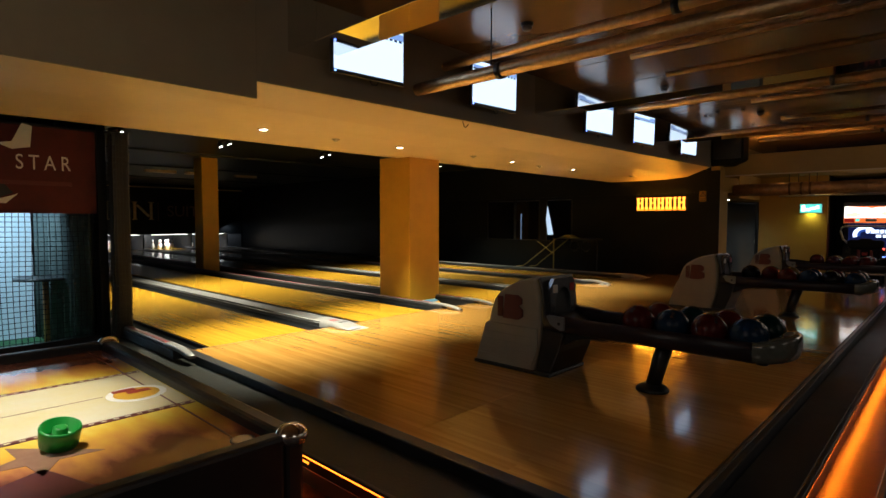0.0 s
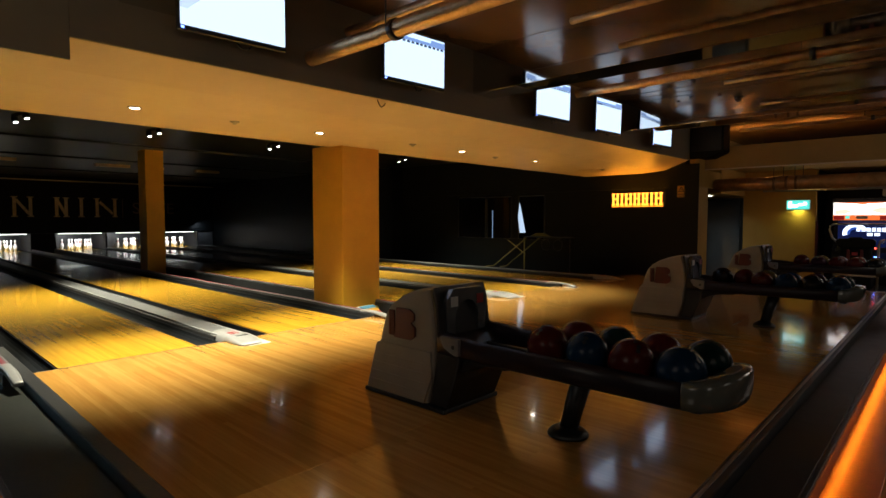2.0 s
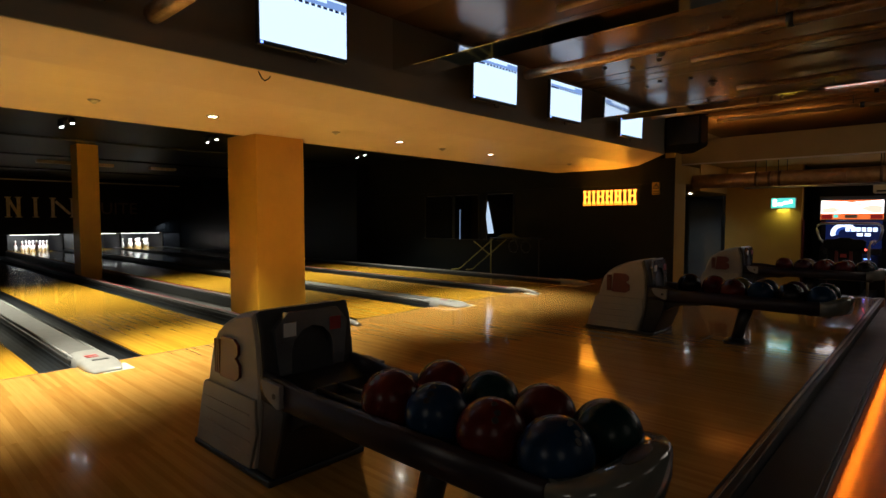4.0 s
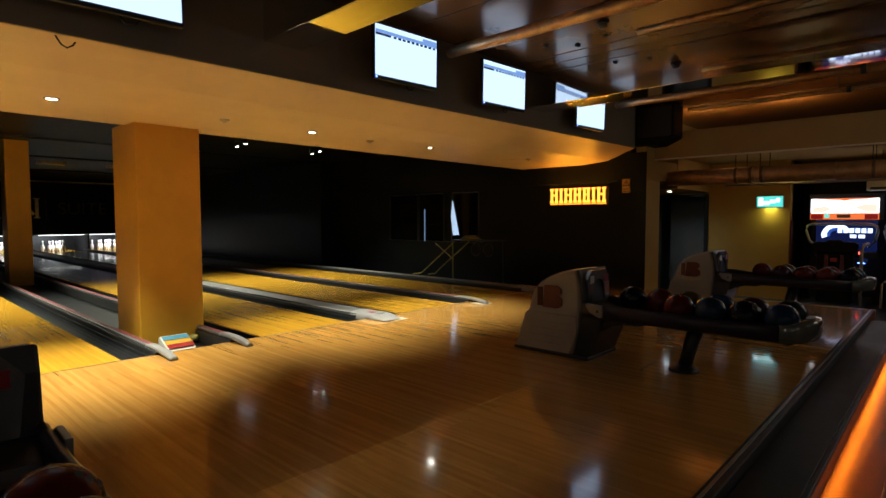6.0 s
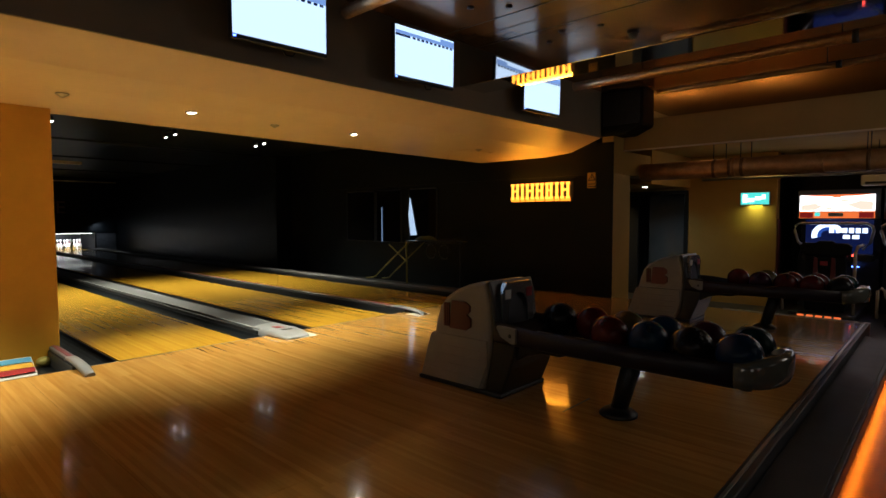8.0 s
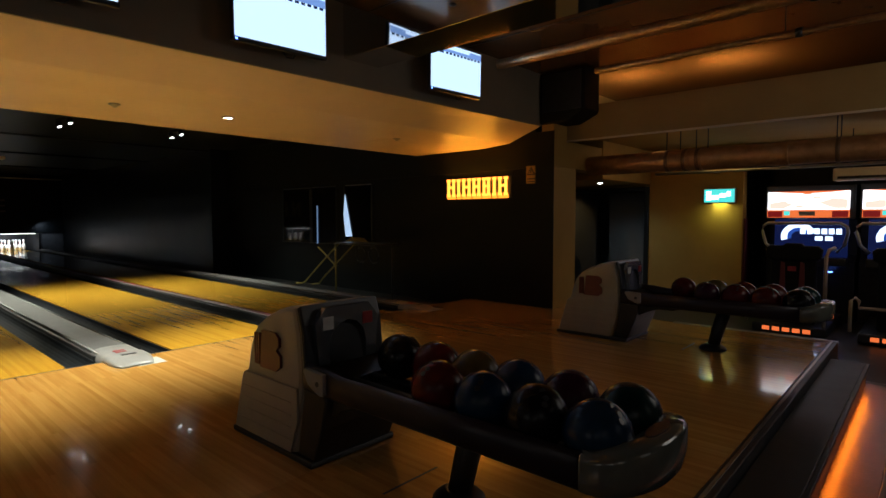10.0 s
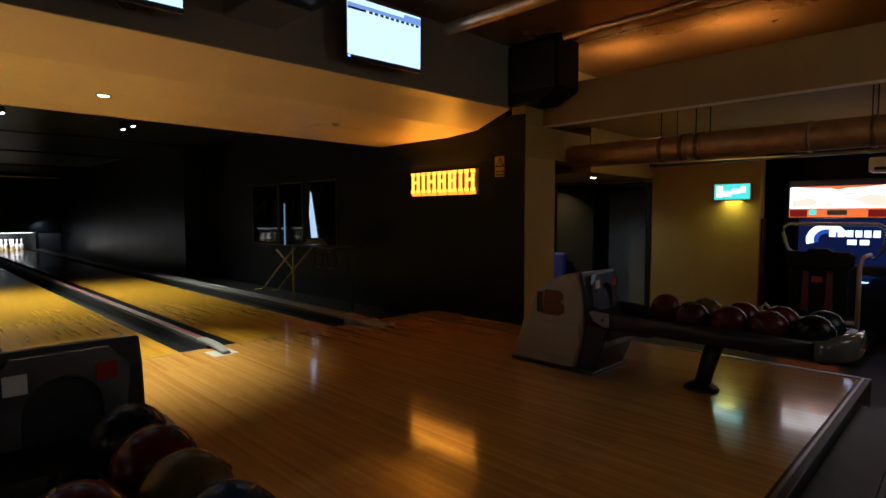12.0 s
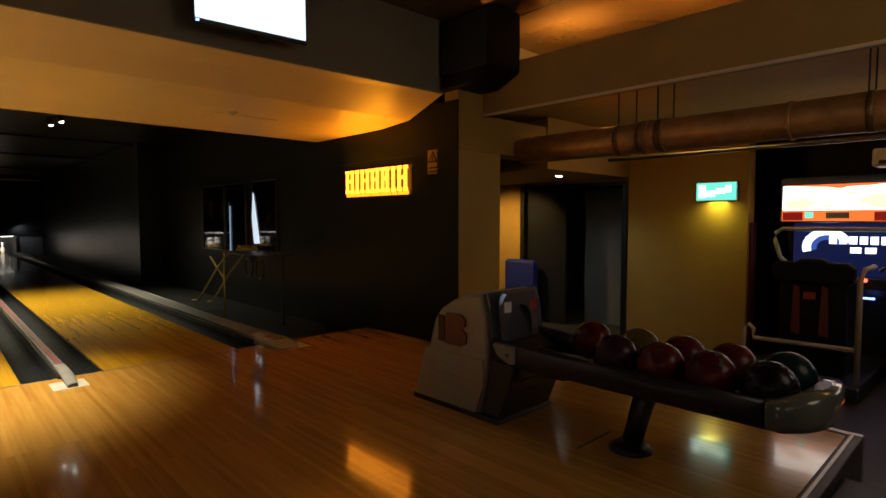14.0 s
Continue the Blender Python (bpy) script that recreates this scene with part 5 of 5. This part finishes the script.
# unseen spot, added over the games table to light its playfield
lamp("table_fill", "SPOT", (-2.55, 0.1, 2.75), 235, (1.0, 0.88, 0.66), (-2.6, 0.0, TOP), 0.12, 54, 0.6)

# netted cage
post = thing("padded_post", "black padded post wrapped in netting", "post")
part("pad", boxed(-6.46, -6.30, 1.76, 1.92, 0.0, 2.405, bevel=0.03), M_RUBBER, post)
M_NET = material("dark_net_cord", (0.03, 0.035, 0.04), 0.7)
net = thing("net", "dark knotted safety net hanging across the cage", "net")
bm = bmesh.new()
for k in range(84):
    y = -2.42 + k * 0.049
    tube(bm, [(-6.53 + 0.012 * math.sin(k * 0.7 + i), y + 0.008 * math.sin(i * 1.3 + k * 0.31), 0.3 + 0.35 * i) for i in range(7)], 0.0034, 4)
for k in range(43):
    z = 0.32 + k * 0.049
    tube(bm, [(-6.53 + 0.012 * math.sin(k * 0.5 + i), -2.42 + 0.515 * i, z + 0.012 * math.sin(i * 0.9 + k * 0.2)) for i in range(9)], 0.0034, 4)
tagged(part("mesh", bm, M_NET, net), kind="stuff")
bm = bmesh.new()
for k in range(34):
    z = 0.32 + k * 0.063
    box(bm, -6.468, -6.292, 1.752, 1.928, z, z + 0.004)
for k in range(6):
    box(bm, -6.294, -6.290, 1.76 + k * 0.03, 1.764 + k * 0.03, 0.3, 2.40)
    box(bm, -6.46 + k * 0.03, -6.456 + k * 0.03, 1.750, 1.754, 0.3, 2.40)
part("net_wrap", bm, M_NET, post)
M_BANNER = material("red_banner_cloth", (0.10, 0.007, 0.007), 0.65, color2=(0.065, 0.005, 0.005), scale=4, bump=0.1, bump_scale=20)
banner = thing("banner", "red cloth banner with pale lettering over the net", "banner")
part("cloth", boxed(-6.50, -6.485, -1.2, 1.66, 1.57, 2.40), M_BANNER, banner)
words("STAR", 0.20, M_PAPER, banner, Matrix.Translation((-6.48, 1.0, 1.99)) @ Euler((radians(90), 0, radians(90))).to_matrix().to_4x4() @ Matrix.Diagonal((0.72, 1, 1, 1)), "word", 0.003, space=1.5)
part("white_shape", extrude([(0.86, 2.22), (0.98, 2.24), (1.06, 2.42), (1.14, 2.40), (1.12, 2.20), (0.98, 2.17)], "x", -6.484, -6.479), M_PAPER, banner)
part("white_shape", extrude([(0.70, 1.68), (0.92, 1.66), (1.02, 1.76), (0.98, 1.74), (0.86, 1.70)], "x", -6.484, -6.479), M_PAPER, banner)
part("black_shape", extrude([(0.70, 1.70), (0.84, 1.70), (0.98, 1.76), (0.90, 1.86), (0.70, 1.92)], "x", -6.484, -6.4805), M_BLACK, banner)
part("dark_bar", boxed(-6.484, -6.480, 0.7, 1.45, 1.84, 1.88), M_LOGO, banner)
M_SHEET = material("pale_wall_sheet", (0.62, 0.74, 0.80), 0.6, color2=(0.55, 0.68, 0.75), scale=3)
structure("cage_screen", boxed(-8.65, -8.6, -3.0, 1.47, 0.0, 2.4), M_SHEET, "pale sheet hung at the back of the cage")
# unseen cool spot, added to make the pale sheet bright
lamp("cage_fill", "SPOT", (-7.4, 0.2, 2.5), 260, (0.72, 0.92, 1.0), (-8.6, 1.0, 1.0), 0.2, 100, 0.6)
M_CURTAIN = material("dark_green_curtain", (0.05, 0.075, 0.075), 0.75, color2=(0.07, 0.10, 0.10), scale=6)
bm = bmesh.new()
n = 70
lo = [bm.verts.new((-6.56 - k * 0.028, 1.60 - 0.001 * k + 0.045 * math.sin(k * 0.9) + 0.02 * math.sin(k * 2.3), 0.02)) for k in range(n)]
hi = [bm.verts.new((v.co.x, v.co.y * 0.97 + 0.04, 2.6)) for v in lo]
for k in range(n - 1):
    f = bm.faces.new((lo[k], lo[k + 1], hi[k + 1], hi[k]))
    f.smooth = True
drape = solid("curtain", bm, M_CURTAIN, "dark green curtain hanging in folds behind the net", "curtain")
drape.modifiers.new("cloth", "SOLIDIFY").thickness = 0.006
structure("cage_rail", tubed([(-6.515, -2.5, 2.415), (-6.515, 1.70, 2.415), (-6.40, 1.84, 2.415)], 0.018, 10), M_BLACK, "black rail along the top of the cage")
structure("cage_kerb", boxed(-6.56, -6.50, -2.5, 1.70, 0.0, 0.30), M_BLACK, "low black kerb under the net")
M_TURF = material("green_turf", (0.03, 0.12, 0.04), 0.9, color2=(0.02, 0.08, 0.03), scale=60, bump=0.4, bump_scale=200)
structure("turf", boxed(-10.24, -6.6, -3.0, 1.5, 0.001, 0.012), M_TURF, "green artificial turf in the cage")
table = thing("bar_table", "small round dark bar table on a slim pole", "table", place=(-7.55, 1.40, 0.012))
part("tabletop", lathe([(0.28, 0.815), (0.30, 0.825), (0.30, 0.84), (0.285, 0.85)], 30), M_BLACK, table)
part("pole", tubed([(0, 0, 0.02), (0, 0, 0.815)], 0.03, 14), M_COPPER, table, "coppery pole")
part("foot", lathe([(0.2, 0.0), (0.2, 0.01), (0.04, 0.03)], 24), M_BLACK, table)

# sign box in the well in front of the column
box_sign = thing("sign_box", "small sloping sign box with blue, white and red bands", "sign", place=(-5.5, 5.62, 0.242))
part("body", extrude([(-0.14, 0.0), (-0.14, 0.10), (-0.10, 0.12), (0.10, 0.03), (0.12, 0.0)], "y", -0.13, 0.13, bevel=0.008), M_PAPER, box_sign)
M_SIGN_BLUE = material("sign_blue", (0.10, 0.32, 0.5), 0.5)
for a, mt in ((-0.10, M_SIGN_BLUE), (-0.026, M_YELLOW), (0.042, M_RED)):
    bm = boxed(a, a + 0.062, -0.12, 0.12, 0.0, 0.002)
    bmesh.ops.rotate(bm, matrix=Matrix.Rotation(0.423, 3, "Y"), verts=bm.verts)
    bmesh.ops.translate(bm, vec=(0.012, 0, 0.078), verts=bm.verts)
    part("band", bm, mt, box_sign)
solid("crumpled_cloth", sphere(bmesh.new(), (-5.68, 5.85, 0.285), 0.06, 12, 0.7), M_YELLOW_TUBE, "small crumpled yellowish cloth at the column's foot", "cloth")
